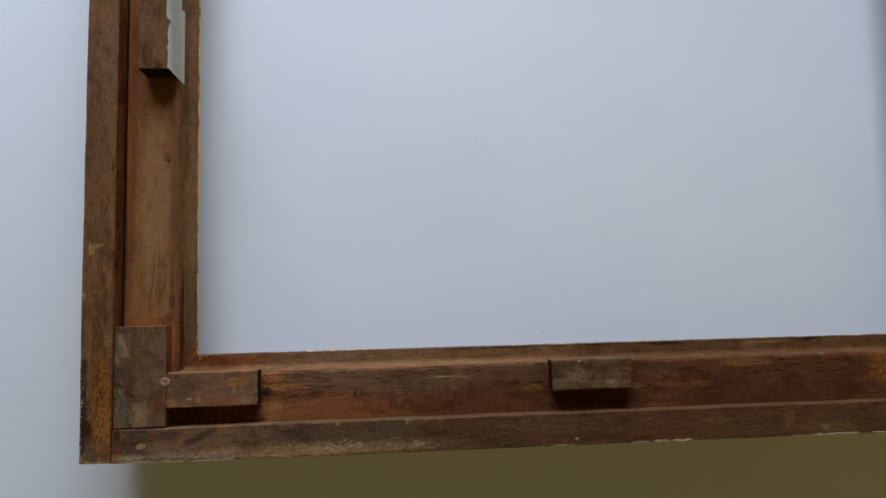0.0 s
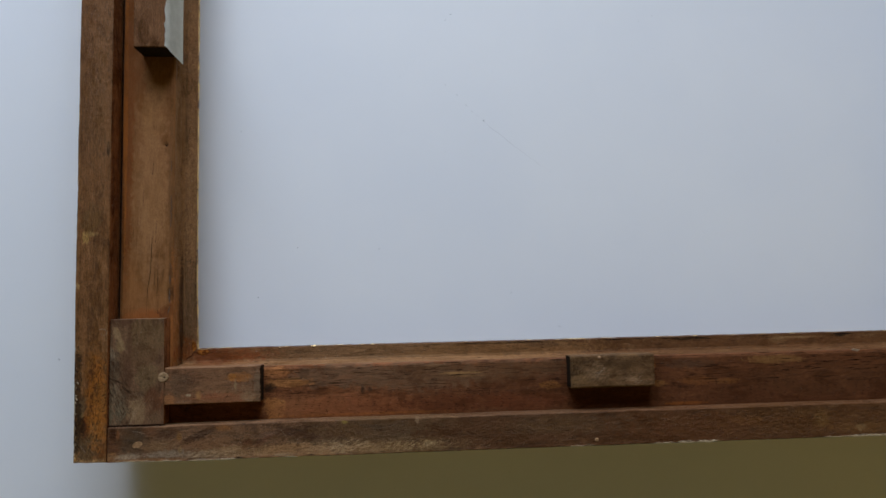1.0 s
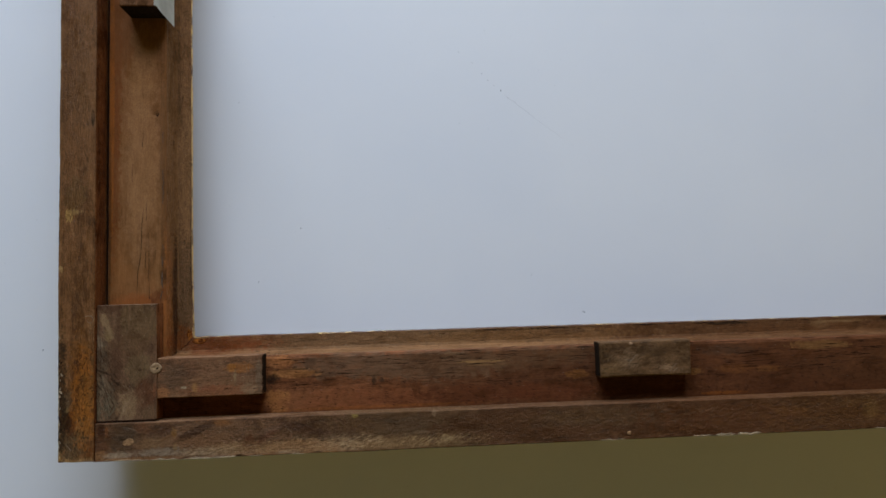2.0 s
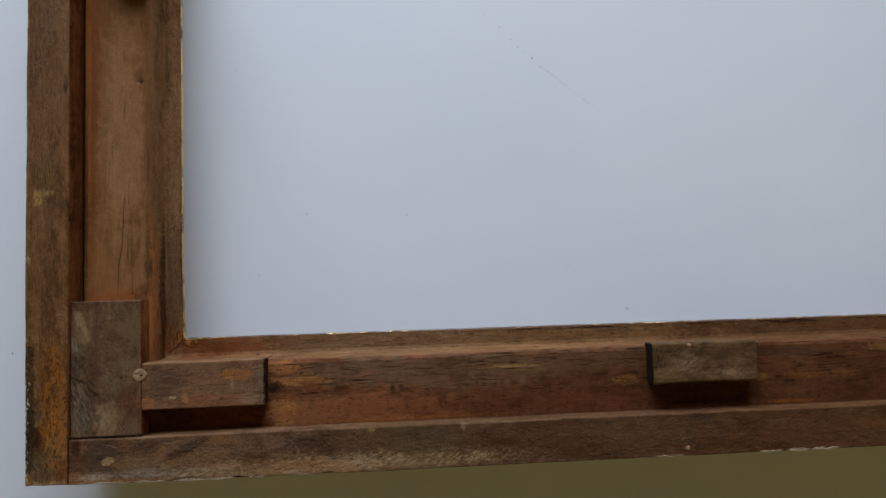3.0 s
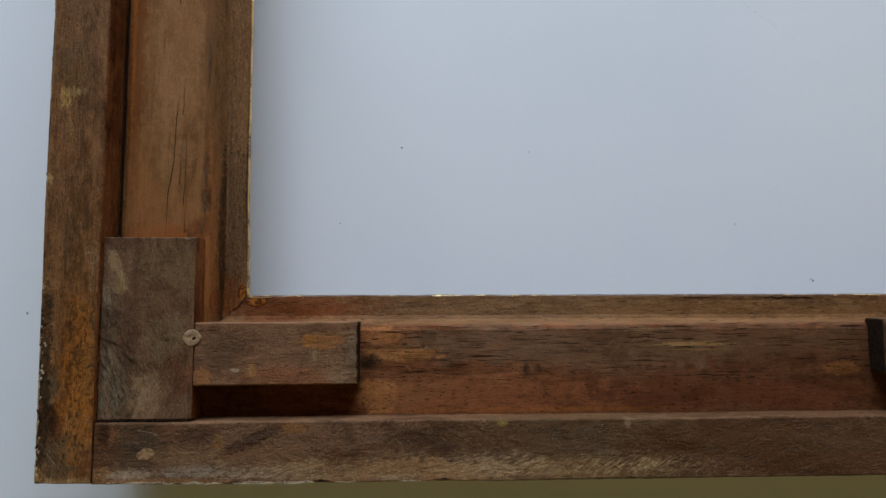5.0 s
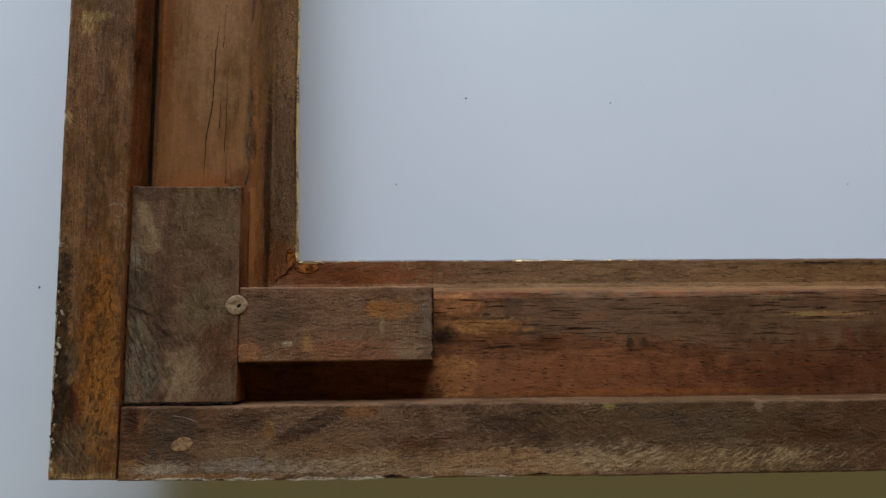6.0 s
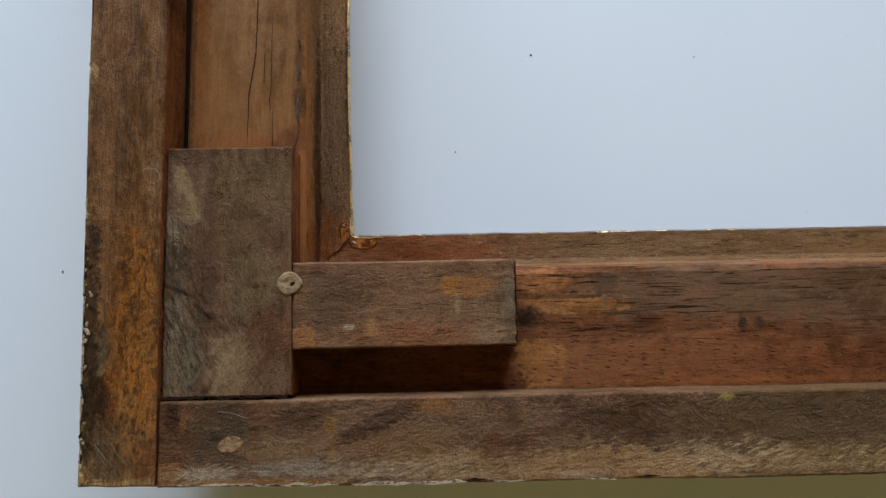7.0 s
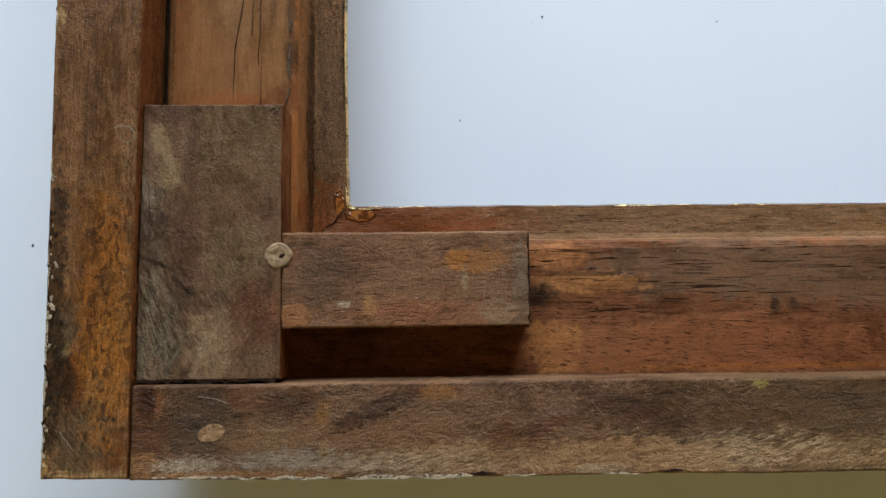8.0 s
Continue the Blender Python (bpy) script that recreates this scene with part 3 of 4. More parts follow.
BLOCK_LYING = wood("block_wood_lying", 0, (0.1, 0.055, 0.035), (0.172, 0.103, 0.066), (0.24, 0.155, 0.1), [
    (87, 43.2, 6.5, 2.6, (0.27, 0.125, 0.04), 0.8), (83, 43.6, 2.2, 2.0, (0.34, 0.165, 0.04), 0.7), (80, 32.5, 16, 2.6, (0.21, 0.085, 0.045), 0.65), (49.8, 32.2, 3, 3.2, (0.32, 0.17, 0.085), 0.8),
    (65.3, 34.2, 1.3, 2.6, (0.30, 0.185, 0.08), 0.8), (59.8, 34.4, 1.8, 0.6, (0.32, 0.3, 0.24), 0.9), (93, 32.5, 5, 2.6, (0.24, 0.185, 0.13), 0.7), (85, 39, 0.8, 3, (0.27, 0.22, 0.15), 0.6), (96.8, 39, 1.6, 8, (0.15, 0.13, 0.105), 0.6),
    (55, 40, 6, 6, (0.105, 0.078, 0.056), 0.5), (70, 31, 8, 1.4, (0.2, 0.105, 0.055), 0.6)], dirt=0.45, pores=[(1.8, 0.4, 0.1, 0.0, 28, 50)], fuzz=0.35, shift=10.0, mottle=0.9, rough=0.54, stripe=0.35, smear=(0.3, 0.3), gloss=0.18, flecks=0.2, relief=1.8, depth=1.0, hue=(1.0, 1.0, 1.08), patina=(0.4, 0.2),
    scuffs=[(75, 32.5, 20, 3, 0.6, (0.3, 0.15, 0.09), 0.6), (92, 38, 6, 9, 1.5, (0.2, 0.18, 0.14), 0.6), (66, 44, 16, 5, 0.05, (0.06, 0.036, 0.025), 0.5), (57, 39, 9, 6, 0.3, (0.07, 0.055, 0.042), 0.5), (83, 35, 10, 4, 1.5, (0.24, 0.17, 0.1), 0.5)])
BLOCK_MIDDLE = wood("block_wood_middle", 0, (0.06, 0.043, 0.025), (0.105, 0.077, 0.045), (0.165, 0.125, 0.078), [
    (288, 41, 3.0, 5, (0.2, 0.165, 0.115), 0.5), (284.5, 40, 4.2, 2.3, (0.2, 0.17, 0.12), 0.5), (307.5, 36, 3.4, 1.2, (0.3, 0.25, 0.18), 0.7), (289, 48.7, 1.0, 0.7, PALE, 0.8), (278, 36, 6, 3, (0.15, 0.118, 0.065), 0.6), (298, 44, 9, 3, (0.095, 0.074, 0.046), 0.5)],
    dirt=0.45, shift=12.0, hue=(1.08, 0.97, 1.02), fuzz=0.2, mottle=0.9, stripe=0.3, smear=(0.7, 0.4),
    scuffs=[(286, 40, 8, 6, 0.75, (0.3, 0.26, 0.19), 0.7), (307, 36, 6, 4, 0.7, (0.3, 0.25, 0.18), 0.7), (298, 42, 16, 7, 0.2, (0.05, 0.038, 0.025), 0.6), (275, 40, 4, 9, 1.4, (0.2, 0.17, 0.11), 0.5)])
BLOCK_BROWN = wood("block_wood_brown", 1, (0.085, 0.045, 0.024), (0.125, 0.07, 0.04), (0.17, 0.1, 0.06), [(40, 245, 6, 14, (0.15, 0.088, 0.052), 0.5)], dirt=0.25, shift=14.0, fuzz=0.25, mottle=0.4)
# darker wood for inner sides; on the upright block it stands in for shade
DARK_SIDE = wood("dark_side_wood", 1, (0.075, 0.03, 0.014), (0.14, 0.06, 0.027), (0.21, 0.1, 0.048), [], dirt=0.5, fuzz=0.2, shift=21.0, stripe=0.6, rough=0.6, gloss=0.1)
WHITE_TABLE = table_white()
GOLD = gilding("worn_gold_leaf", 0.5, 0.55)
GOLD_RUBBED = gilding("rubbed_gold_leaf", 0.39, 0.46)
GOLD_BRIGHT = gilding("bright_gold_leaf", 0.62, 0.8)


def gesso():
    m = Nodes("gesso_flake")
    ragged = m.span(m.noise(1500, (0.6, 1, 1), 6, 0.72, 0.3), 0.4, 0.52)
    tone = m.mix(m.noise(700, detail=3), (0.62, 0.49, 0.31), (0.38, 0.27, 0.15))
    return m.done(m.mix(ragged, (0.085, 0.05, 0.028), tone), 0.8, m.bump(ragged, 0.0004, 0.7), specular=0.2)


def varnish():
    m = Nodes("amber_varnish")
    pooled = m.span(m.noise(620, detail=3, rough=0.5, distortion=0.6), 0.4, 0.62)
    tone = m.mix(pooled, (0.34, 0.115, 0.018), (0.1, 0.028, 0.007))
    return m.done(tone, 0.22, m.bump(pooled, 0.0003, 0.5), specular=0.5)


GESSO = gesso()
PLUG = plain("plug_wood", (0.38, 0.24, 0.115), (0.18, 0.105, 0.05), 900, relief=0.0004)
PLUG_PINK = plain("filler_pink", (0.40, 0.225, 0.095), (0.18, 0.09, 0.036), 800, relief=0.0007)
PAPER = plain("old_paper", (0.70, 0.68, 0.58), (0.60, 0.58, 0.48), 160)
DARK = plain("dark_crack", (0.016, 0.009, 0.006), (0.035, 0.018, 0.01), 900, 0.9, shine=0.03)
SCRATCH = plain("pale_scratch", (0.30, 0.21, 0.13), (0.15, 0.095, 0.055), 2000)
PENCIL = plain("grey_mark", (0.36, 0.355, 0.35), (0.62, 0.615, 0.61), 1800)
SPECK = plain("dark_speck", (0.05, 0.05, 0.06), (0.1, 0.09, 0.09), 900)
WALL = plain("dun_wall", (0.1, 0.08, 0.045), (0.085, 0.068, 0.037), 8, 0.85)
CEILING = plain("dark_ceiling", (0.035, 0.025, 0.013), (0.026, 0.018, 0.009), 8, 0.9)
WEST_WALL = plain("grey_wall", (0.24, 0.23, 0.2), (0.21, 0.2, 0.175), 8, 0.85)
OCHRE_WALL = plain("ochre_wall", (0.27, 0.21, 0.075), (0.24, 0.185, 0.065), 8, 0.85)
YELLOW_WALL = plain("yellow_wall", (0.46, 0.27, 0.035), (0.41, 0.24, 0.03), 8, 0.85)
FLOOR = plain("wood_floor", (0.14, 0.08, 0.03), (0.1, 0.055, 0.02), 20, 0.6)

# ---- builders ----


def part(name, bm, material, parent=None, label="", smooth=False):
    mesh = bpy.data.meshes.new(name)
    bmesh.ops.recalc_face_normals(bm, faces=bm.faces)
    for face in bm.faces:
        face.smooth = smooth
    bm.to_mesh(mesh)
    bm.free()
    for m in material if isinstance(material, (list, tuple)) else [material]:
        mesh.materials.append(m)
    ob = new(name, mesh)
    ob.parent = parent
    if label:
        tagged(ob, label)
    return ob


def rough_box(x0, x1, y0, y1, z0, z1, round_edge=0.5, wobble=0.12, step=2.5, seed=0.0):
    """A worn board in millimetres: rounded, uneven edges."""
    bm = bmesh.new()
    nx, ny = max(2, round((x1 - x0) / step)), max(2, round((y1 - y0) / step))
    rim = {}

    def put(i, j, x, y, z):
        key = (i, j, round(z, 3))
        if key not in rim:
            p = Vector((x, y, z))
            d = noise.noise_vector(Vector((x * 0.5 + seed, y * 0.5, z * 0.3))) * wobble * 0.45 + noise.noise_vector(Vector((x * 0.035 - seed, y * 0.035, z * 0.03))) * wobble * 0.8
            d.z *= 0.5
            rim[key] = bm.verts.new((p + d) * MM)
        return rim[key]

    r = round_edge
    xs = [x0, x0 + 0.35 * r, x0 + r] + [x0 + r + (x1 - x0 - 2 * r) * k / nx for k in range(1, nx)] + [x1 - r, x1 - 0.35 * r, x1]
    ys = [y0, y0 + 0.35 * r, y0 + r] + [y0 + r + (y1 - y0 - 2 * r) * k / ny for k in range(1, ny)] + [y1 - r, y1 - 0.35 * r, y1]

    def drop(v, a, b):
        e = max(0.0, r - (v - a), r - (b - v)) / r
        return r * (1 - math.sqrt(max(0.0, 1 - e * e)))

    top = [[put(i, j, x, y, z1 - min(r, math.hypot(drop(x, x0, x1), drop(y, y0, y1)))) for j, y in enumerate(ys)] for i, x in enumerate(xs)]
    for i in range(len(xs) - 1):
        for j in range(len(ys) - 1):
            bm.faces.new((top[i][j], top[i + 1][j], top[i + 1][j + 1], top[i][j + 1]))
    loop = [(i, 0) for i in range(len(xs))] + [(len(xs) - 1, j) for j in range(1, len(ys))] + [(i, len(ys) - 1) for i in range(len(xs) - 2, -1, -1)] + [(0, j) for j in range(len(ys) - 2, 0, -1)]
    rings = [[top[i][j] for i, j in loop]]
    for depth in (0.35, 1.0):
        z = z1 - r - (z1 - r - z0) * depth
        rings.append([put(i, j, xs[i], ys[j], z) for i, j in loop])
    for a, b in zip(rings, rings[1:]):
        for k in range(len(loop)):
            n = (k + 1) % len(loop)
            bm.faces.new((a[k], b[k], b[n], a[n]))
    bm.faces.new(rings[-1])
    return bm


def leaning(bm, x_at, slope, z_at):
    """Tilts the upper part of a board along x, in millimetres."""
    for v in bm.verts:
        if v.co.z > (z_at + 1) * MM:
            v.co.z += (v.co.x - x_at * MM) * slope
    return bm


def worn_corner(bm):
    """Draws the outer edges in towards the rubbed corner."""
    for v in bm.verts:
        x, y = v.co.x / MM, v.co.y / MM
        if x < 17 and y < 110:
            v.co.x += 1.0 * (1 - y / 110) * (1 - max(x, 0.0) / 17) * MM
        if y < 17 and x < 70:
            v.co.y += 0.8 * (1 - max(x, 0.0) / 70) * (1 - max(y, 0.0) / 17) * MM
    return bm


def in_zones(ob, along, cuts):
    """Gives each stretch of a strip the material made for it."""
    for p in ob.data.polygons:
        p.material_index = sum(p.center[along] > c * MM for c in cuts)


def second_face(ob, axis, material):
    """Gives the faces that look along one axis a material of their own."""
    ob.data.materials.append(material)
    for p in ob.data.polygons:
        if p.normal[axis] > 0.8:
            p.material_index = len(ob.data.materials) - 1


W, D = 588.0, 516.0
# rail section, millimetres: how far in from the outer edge, height; back first, then the gilded front
BACK = [(1.1, 40.0), (10.0, 40.0), (17.0, 40.0), (17.1, 33.0), (18.9, 33.0), (19.2, 38.8), (19.8, 39.4), (24.0, 39.6), (32.0, 39.8), (40.0, 39.8), (46.3, 39.7), (47.7, 39.2), (48.3, 38.4)]
BACK_PLAIN = [(1.1, 40.0), (17.5, 40.0), (18.2, 39.4), (24.0, 39.6), (32.0, 39.8), (40.0, 39.8), (46.3, 39.7), (47.7, 39.2), (48.3, 38.4)]
SIGHT = [(48.3, 38.4), (49.1, 29.2), (49.7, 27.2), (51.0, 26.6), (54.0, 26.3), (57.8, 25.9)]
EDGE = [(57.8, 25.9), (58.1, 25.65), (58.3, 25.0), (57.9, 23.6), (54.0, 22.8)]
FRONT = [(54.0, 22.8), (48.0, 19.0), (42.0, 10.0), (36.0, 2.0), (30.0, 0.0), (24.0, 0.0), (18.0, 2.0)]
SIDE = [(18.0, 2.0), (10.0, 6.0), (4.0, 13.0), (1.6, 21.0), (1.2, 30.0), (1.1, 40.0)]


def rail_point(side, u, s, z):
    return {"left": (u, s, z), "bottom": (s, u, z), "right": (W - u, s, z), "top": (s, D - u, z)}[side]


def rail_mesh(side, section, step=4.0, wobble=0.12):
    length = D if side in ("left", "right") else W
    n = round(length / step)
    bm = bmesh.new()
    rows = []
    for k in range(n + 1):
        row = []
        for u, z in section:
            s = u + (length - 2 * u) * k / n
            x, y, z = rail_point(side, u, s, z)
            d = noise.noise_vector(Vector((x * 0.15, y * 0.15, z * 0.4))) * wobble
            if z < 1.0:
                d.z = 0.0
            if k in (0, n):
                d *= 0.0
            if side == "left" and u > 50.0:
                d.x -= 0.8 * min(1.0, max(0.0, (s - 58.0) / 40.0))
            row.append(bm.verts.new((x * MM + d.x * MM, y * MM + d.y * MM, z * MM + d.z * MM)))
        rows.append(row)
    for a, b in zip(rows, rows[1:]):
        for i in range(len(section) - 1):
            bm.faces.new((a[i], a[i + 1], b[i + 1], b[i]))
    return bm


def ribbon(points, widths, z, thick=0.12, wander=0.1, seed=0.0):
    """A thin raised or dark line along points (x, y), in millimetres, with a wandering edge."""
    bm = bmesh.new()
    rows = []
    fine = []
    for (a, wa), (b, wb) in zip(zip(points, widths), list(zip(points, widths))[1:]):
        n = max(2, round(math.dist(a, b) / 0.8))
        fine += [((a[0] + (b[0] - a[0]) * k / n, a[1] + (b[1] - a[1]) * k / n), wa + (wb - wa) * k / n) for k in range(n)]
    fine.append((points[-1], widths[-1]))
    for i, ((x, y), w) in enumerate(fine):
        (ax, ay), (bx, by) = fine[max(0, i - 1)][0], fine[min(len(fine) - 1, i + 1)][0]
        d = Vector((bx - ax, by - ay)).normalized()
        side = Vector((-d.y, d.x))
        mid = Vector((x, y)) + side * noise.noise(Vector((i * 0.31, seed, 0))) * wander * 2
        r = max(0.02, w / 2 * (1 + 0.7 * noise.noise(Vector((i * 0.6, seed + 9, 0)))))
        l = max(0.02, w / 2 * (1 + 0.7 * noise.noise(Vector((i * 0.6, seed + 19, 0)))))
        rows.append([bm.verts.new(((mid + side * o).x * MM, (mid + side * o).y * MM, h * MM)) for o, h in ((-r, z - thick), (-r * 0.8, z), (l * 0.8, z), (l, z - thick))])
    for a, b in zip(rows, rows[1:]):
        for k in range(3):
            bm.faces.new((a[k], a[k + 1], b[k + 1], b[k]))
    bm.faces.new(rows[0])
    bm.faces.new(rows[-1])
    return bm


def disc(x, y, z, section, rx=1.0, ry=1.0, turn=0.0, ragged=0.06, seed=0.0, sides=28):
    """A round thing from (radius, height) pairs, in millimetres."""
    bm = bmesh.new()
    rings = []
    for r, h in section:
        ring = []
        for k in range(sides):
            a = 2 * math.pi * k / sides
            q = r * (1 + ragged * noise.noise(Vector((math.cos(a) * 1.6 + seed, math.sin(a) * 1.6, 0))) * 2)
            px, py = q * rx * math.cos(a), q * ry * math.sin(a)
            ring.append(bm.verts.new(((x + px * math.cos(turn) - py * math.sin(turn)) * MM, (y + px * math.sin(turn) + py * math.cos(turn)) * MM, (z + h + 0.05 * noise.noise(Vector((px, py, seed)))) * MM)))
        rings.append(ring)
    for a, b in zip(rings, rings[1:]):
        for k in range(sides):
            n = (k + 1) % sides
            bm.faces.new((a[k], a[n], b[n], b[k]))
    bm.faces.new(rings[-1])
    bm.faces.new(rings[0])
    return bm


# ---- unseen room added round the table; its wall colours bounce the fill ----


def box(x0, x1, y0, y1, z0, z1):
    bm = bmesh.new()
    bmesh.ops.create_cube(bm, size=1.0, matrix=Matrix.Translation(((x0 + x1) / 2, (y0 + y1) / 2, (z0 + z1) / 2)) @ Matrix.Diagonal((x1 - x0, y1 - y0, z1 - z0, 1)))
    return bm


def structure(name, bm, material, label, category):
    return tagged(part(name, bm, material), label, category, kind="structure")


RX0, RX1, RY0, RY1, RZ0, RZ1 = -2.4, 1.25, -0.6, 1.4, -0.75, 1.75
structure("floor", box(RX0, RX1, RY0, RY1, RZ0 - 0.1, RZ0), FLOOR, "plain brown wooden floor of the room", "floor")
structure("ceiling", box(RX0, RX1, RY0, RY1, RZ1, RZ1 + 0.1), CEILING, "unseen dark ceiling added to hold overhead fill down", "ceiling")
structure("fill_wall_south", box(RX0, RX1, RY0 - 0.1, RY0, RZ0, RZ1), OCHRE_WALL, "unseen ochre wall added for warm bounce fill", "wall")
structure("fill_wall_west", box(RX0 - 0.1, RX0, RY0, RY1, RZ0, RZ1), WEST_WALL, "unseen pale grey wall added for bounce fill", "wall")
structure("fill_wall_east", box(RX1, RX1 + 0.1, RY0, RY1, RZ0, RZ1), YELLOW_WALL, "unseen yellow wall added for warm bounce fill", "wall")
north = bmesh.new()
for x0, x1, z0, z1 in ((RX0, WIN_X0, RZ0, RZ1), (WIN_X1, RX1, RZ0, RZ1), (WIN_X0, WIN_X1, RZ0, WIN_Z0), (WIN_X0, WIN_X1, WIN_Z1, RZ1)):
    bmesh.ops.create_cube(north, size=1.0, matrix=Matrix.Translation(((x0 + x1) / 2, RY1 + 0.05, (z0 + z1) / 2)) @ Matrix.Diagonal((x1 - x0, 0.1, z1 - z0, 1)))
structure("wall_north", north, WALL, "dun painted room wall with a window opening", "wall")

# ---- the table with its white top ----
table = tagged(new("worktable"), "white laminate worktable under the picture frame, slightly scuffed", "table")
table.location = (0.3, 0.2, RZ0)
top = part("tabletop", rough_box(-600, 1100, -450, 750, -28, 0, 1.5, 0.0, 250.0), WHITE_TABLE, table)
top.matrix_parent_inverse = Matrix.Translation((-0.3, -0.2, -RZ0))
for lx, ly in ((-560, -410), (1060, -410), (-560, 710), (1060, 710)):
    leg = part("leg", rough_box(lx - 25, lx + 25, ly - 25, ly + 25, -750, -28, 2.0, 0.0, 25.0), WHITE_TABLE, table)
    leg.matrix_parent_inverse = Matrix.Translation((-0.3, -0.2, -RZ0))

# ---- the picture frame, face down ----
frame_back = tagged(new("picture_frame"), "old wooden picture frame lying face down on white table", "picture frame")
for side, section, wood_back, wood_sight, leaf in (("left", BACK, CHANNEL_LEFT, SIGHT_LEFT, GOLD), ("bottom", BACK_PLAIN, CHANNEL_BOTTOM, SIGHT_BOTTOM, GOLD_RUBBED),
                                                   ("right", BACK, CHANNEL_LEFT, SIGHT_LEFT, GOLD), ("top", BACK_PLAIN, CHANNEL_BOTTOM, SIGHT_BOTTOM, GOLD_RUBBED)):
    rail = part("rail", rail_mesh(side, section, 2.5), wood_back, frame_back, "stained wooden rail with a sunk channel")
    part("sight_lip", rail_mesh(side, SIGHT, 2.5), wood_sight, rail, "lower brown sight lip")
    part("gilt_edge", rail_mesh(side, EDGE, 1.5, 0.22), leaf, rail, "worn gold leaf on the sight edge")
    part("gilt_front", rail_mesh(side, FRONT, 6.0, 0.1), GOLD_RUBBED, rail, "rubbed gold leaf moulding face")
    part("gilt_side", rail_mesh(side, SIDE, 6.0, 0.1), GOLD_BRIGHT, rail, "gilded outer side")
# near-black ribbon sunk along the groove of the left rail
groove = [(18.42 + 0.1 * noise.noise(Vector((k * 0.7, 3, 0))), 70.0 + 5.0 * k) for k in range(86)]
part("groove_strip", ribbon(groove, [0.95] * len(groove), 37.6, 3.0, 0.05, 4.0), DARK, frame_back, "black strip along the groove")
LIP = 17.95
strip = part("lip_strip", worn_corner(rough_box(0, LIP, 0, D, 39.0, 50, 0.5, 0.3, 1.6)), LIP_LEFT, frame_back, "dark brown strip with orange stains")
in_zones(strip, 1, LEFT_CUTS)
second_face(strip, 0, DARK_SIDE)
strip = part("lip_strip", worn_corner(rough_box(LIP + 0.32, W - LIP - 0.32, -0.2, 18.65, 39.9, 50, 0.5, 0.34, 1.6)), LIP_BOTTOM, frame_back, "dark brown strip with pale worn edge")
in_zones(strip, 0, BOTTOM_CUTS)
part("lip_strip", rough_box(W - LIP, W, 0, D, 39.9, 50, 0.5, 0.15, 6.0), LIP_LEFT[1], frame_back, "dark brown wooden strip")
part("lip_strip", rough_box(LIP + 0.15, W - LIP - 0.15, D - LIP, D, 39.9, 50, 0.5, 0.15, 6.0), LIP_BOTTOM[2], frame_back, "dark brown wooden strip")
upright = part("corner_block", rough_box(18.1, 47.1, 19.4, 76.6, 38.5, 48.2, 0.3, 0.28, 1.6, 3.0), BLOCK_GREY, frame_back, "grey-brown upright corner block")
# the block's inner side gets its shade as a darker wood colour
second_face(upright, 0, DARK_SIDE)
part("corner_block", leaning(rough_box(47.15, 98.5, 29.6, 49.4, 38.5, 47.1, 0.45, 0.28, 1.6, 5.0), 98.5, -0.018, 38.5), BLOCK_LYING, frame_back, "brown corner block with rusty stains")
part("middle_block", rough_box(272.2, 321.4, 31.5, 49.9, 38.5, 47.7, 1.0, 0.5, 1.6, 7.0), BLOCK_MIDDLE, frame_back, "olive-grey block with pale scratches")
torn_block = part("middle_block", rough_box(30.5, 48.6, 227.2, 290, 38.5, 54, 0.5, 0.2, 2.0, 9.0), BLOCK_BROWN, frame_back, "plain brown block with torn paper")


# creases and the rough lower edge of the upright block
part("crease", ribbon(((18.6, 44.2), (22.5, 43.4), (25.0, 40.6), (29.5, 38.0)), (0.1, 0.2, 0.16, 0.05), 48.23, 0.2, 0.15, 3.0), DARK, frame_back, "dark crease across the block")
part("crease", ribbon(((19.5, 60.0), (20.2, 52.0), (22.0, 47.0)), (0.08, 0.16, 0.05), 48.23, 0.2, 0.15, 5.0), DARK, frame_back, "dark crease along the block")
crust = [(18.2 + k * 0.72, 19.2 + 0.5 * noise.noise(Vector((k * 0.13, 2, 0)))) for k in range(40)]
part("chipped_edge", ribbon(crust, [max(0.12, 0.55 + 0.9 * noise.noise(Vector((k * 0.23, 8, 0)))) for k in range(40)], 48.24, 0.6, 0.25, 7.0), DARK, frame_back, "dark crusted lower edge")
part("chipped_edge", ribbon(((17.8, 20.0), (17.75, 34.0), (17.8, 50.0), (17.7, 75.0)), (0.25, 0.15, 0.22, 0.12), 48.3, 0.5, 0.1, 9.0), DARK, frame_back, "dark joint along the block")
for y0, y1, wide in ((12, 15, 0.4), (35, 38, 0.4), (47, 51, 0.5), (68, 72, 0.4), (80, 90, 0.3), (106, 116, 0.3), (130, 144, 0.3)):
    points = [(0.55 + 0.3 * noise.noise(Vector((y0 + k * 0.9, 17, 0))), y0 + (y1 - y0) * k / 3) for k in range(4)]
    part("chipped_edge", worn_corner(ribbon(points, (0.1, wide, wide, 0.1), 50.02, 0.5, 0.15, y0)), DARK, frame_back, "dark chipped edge")
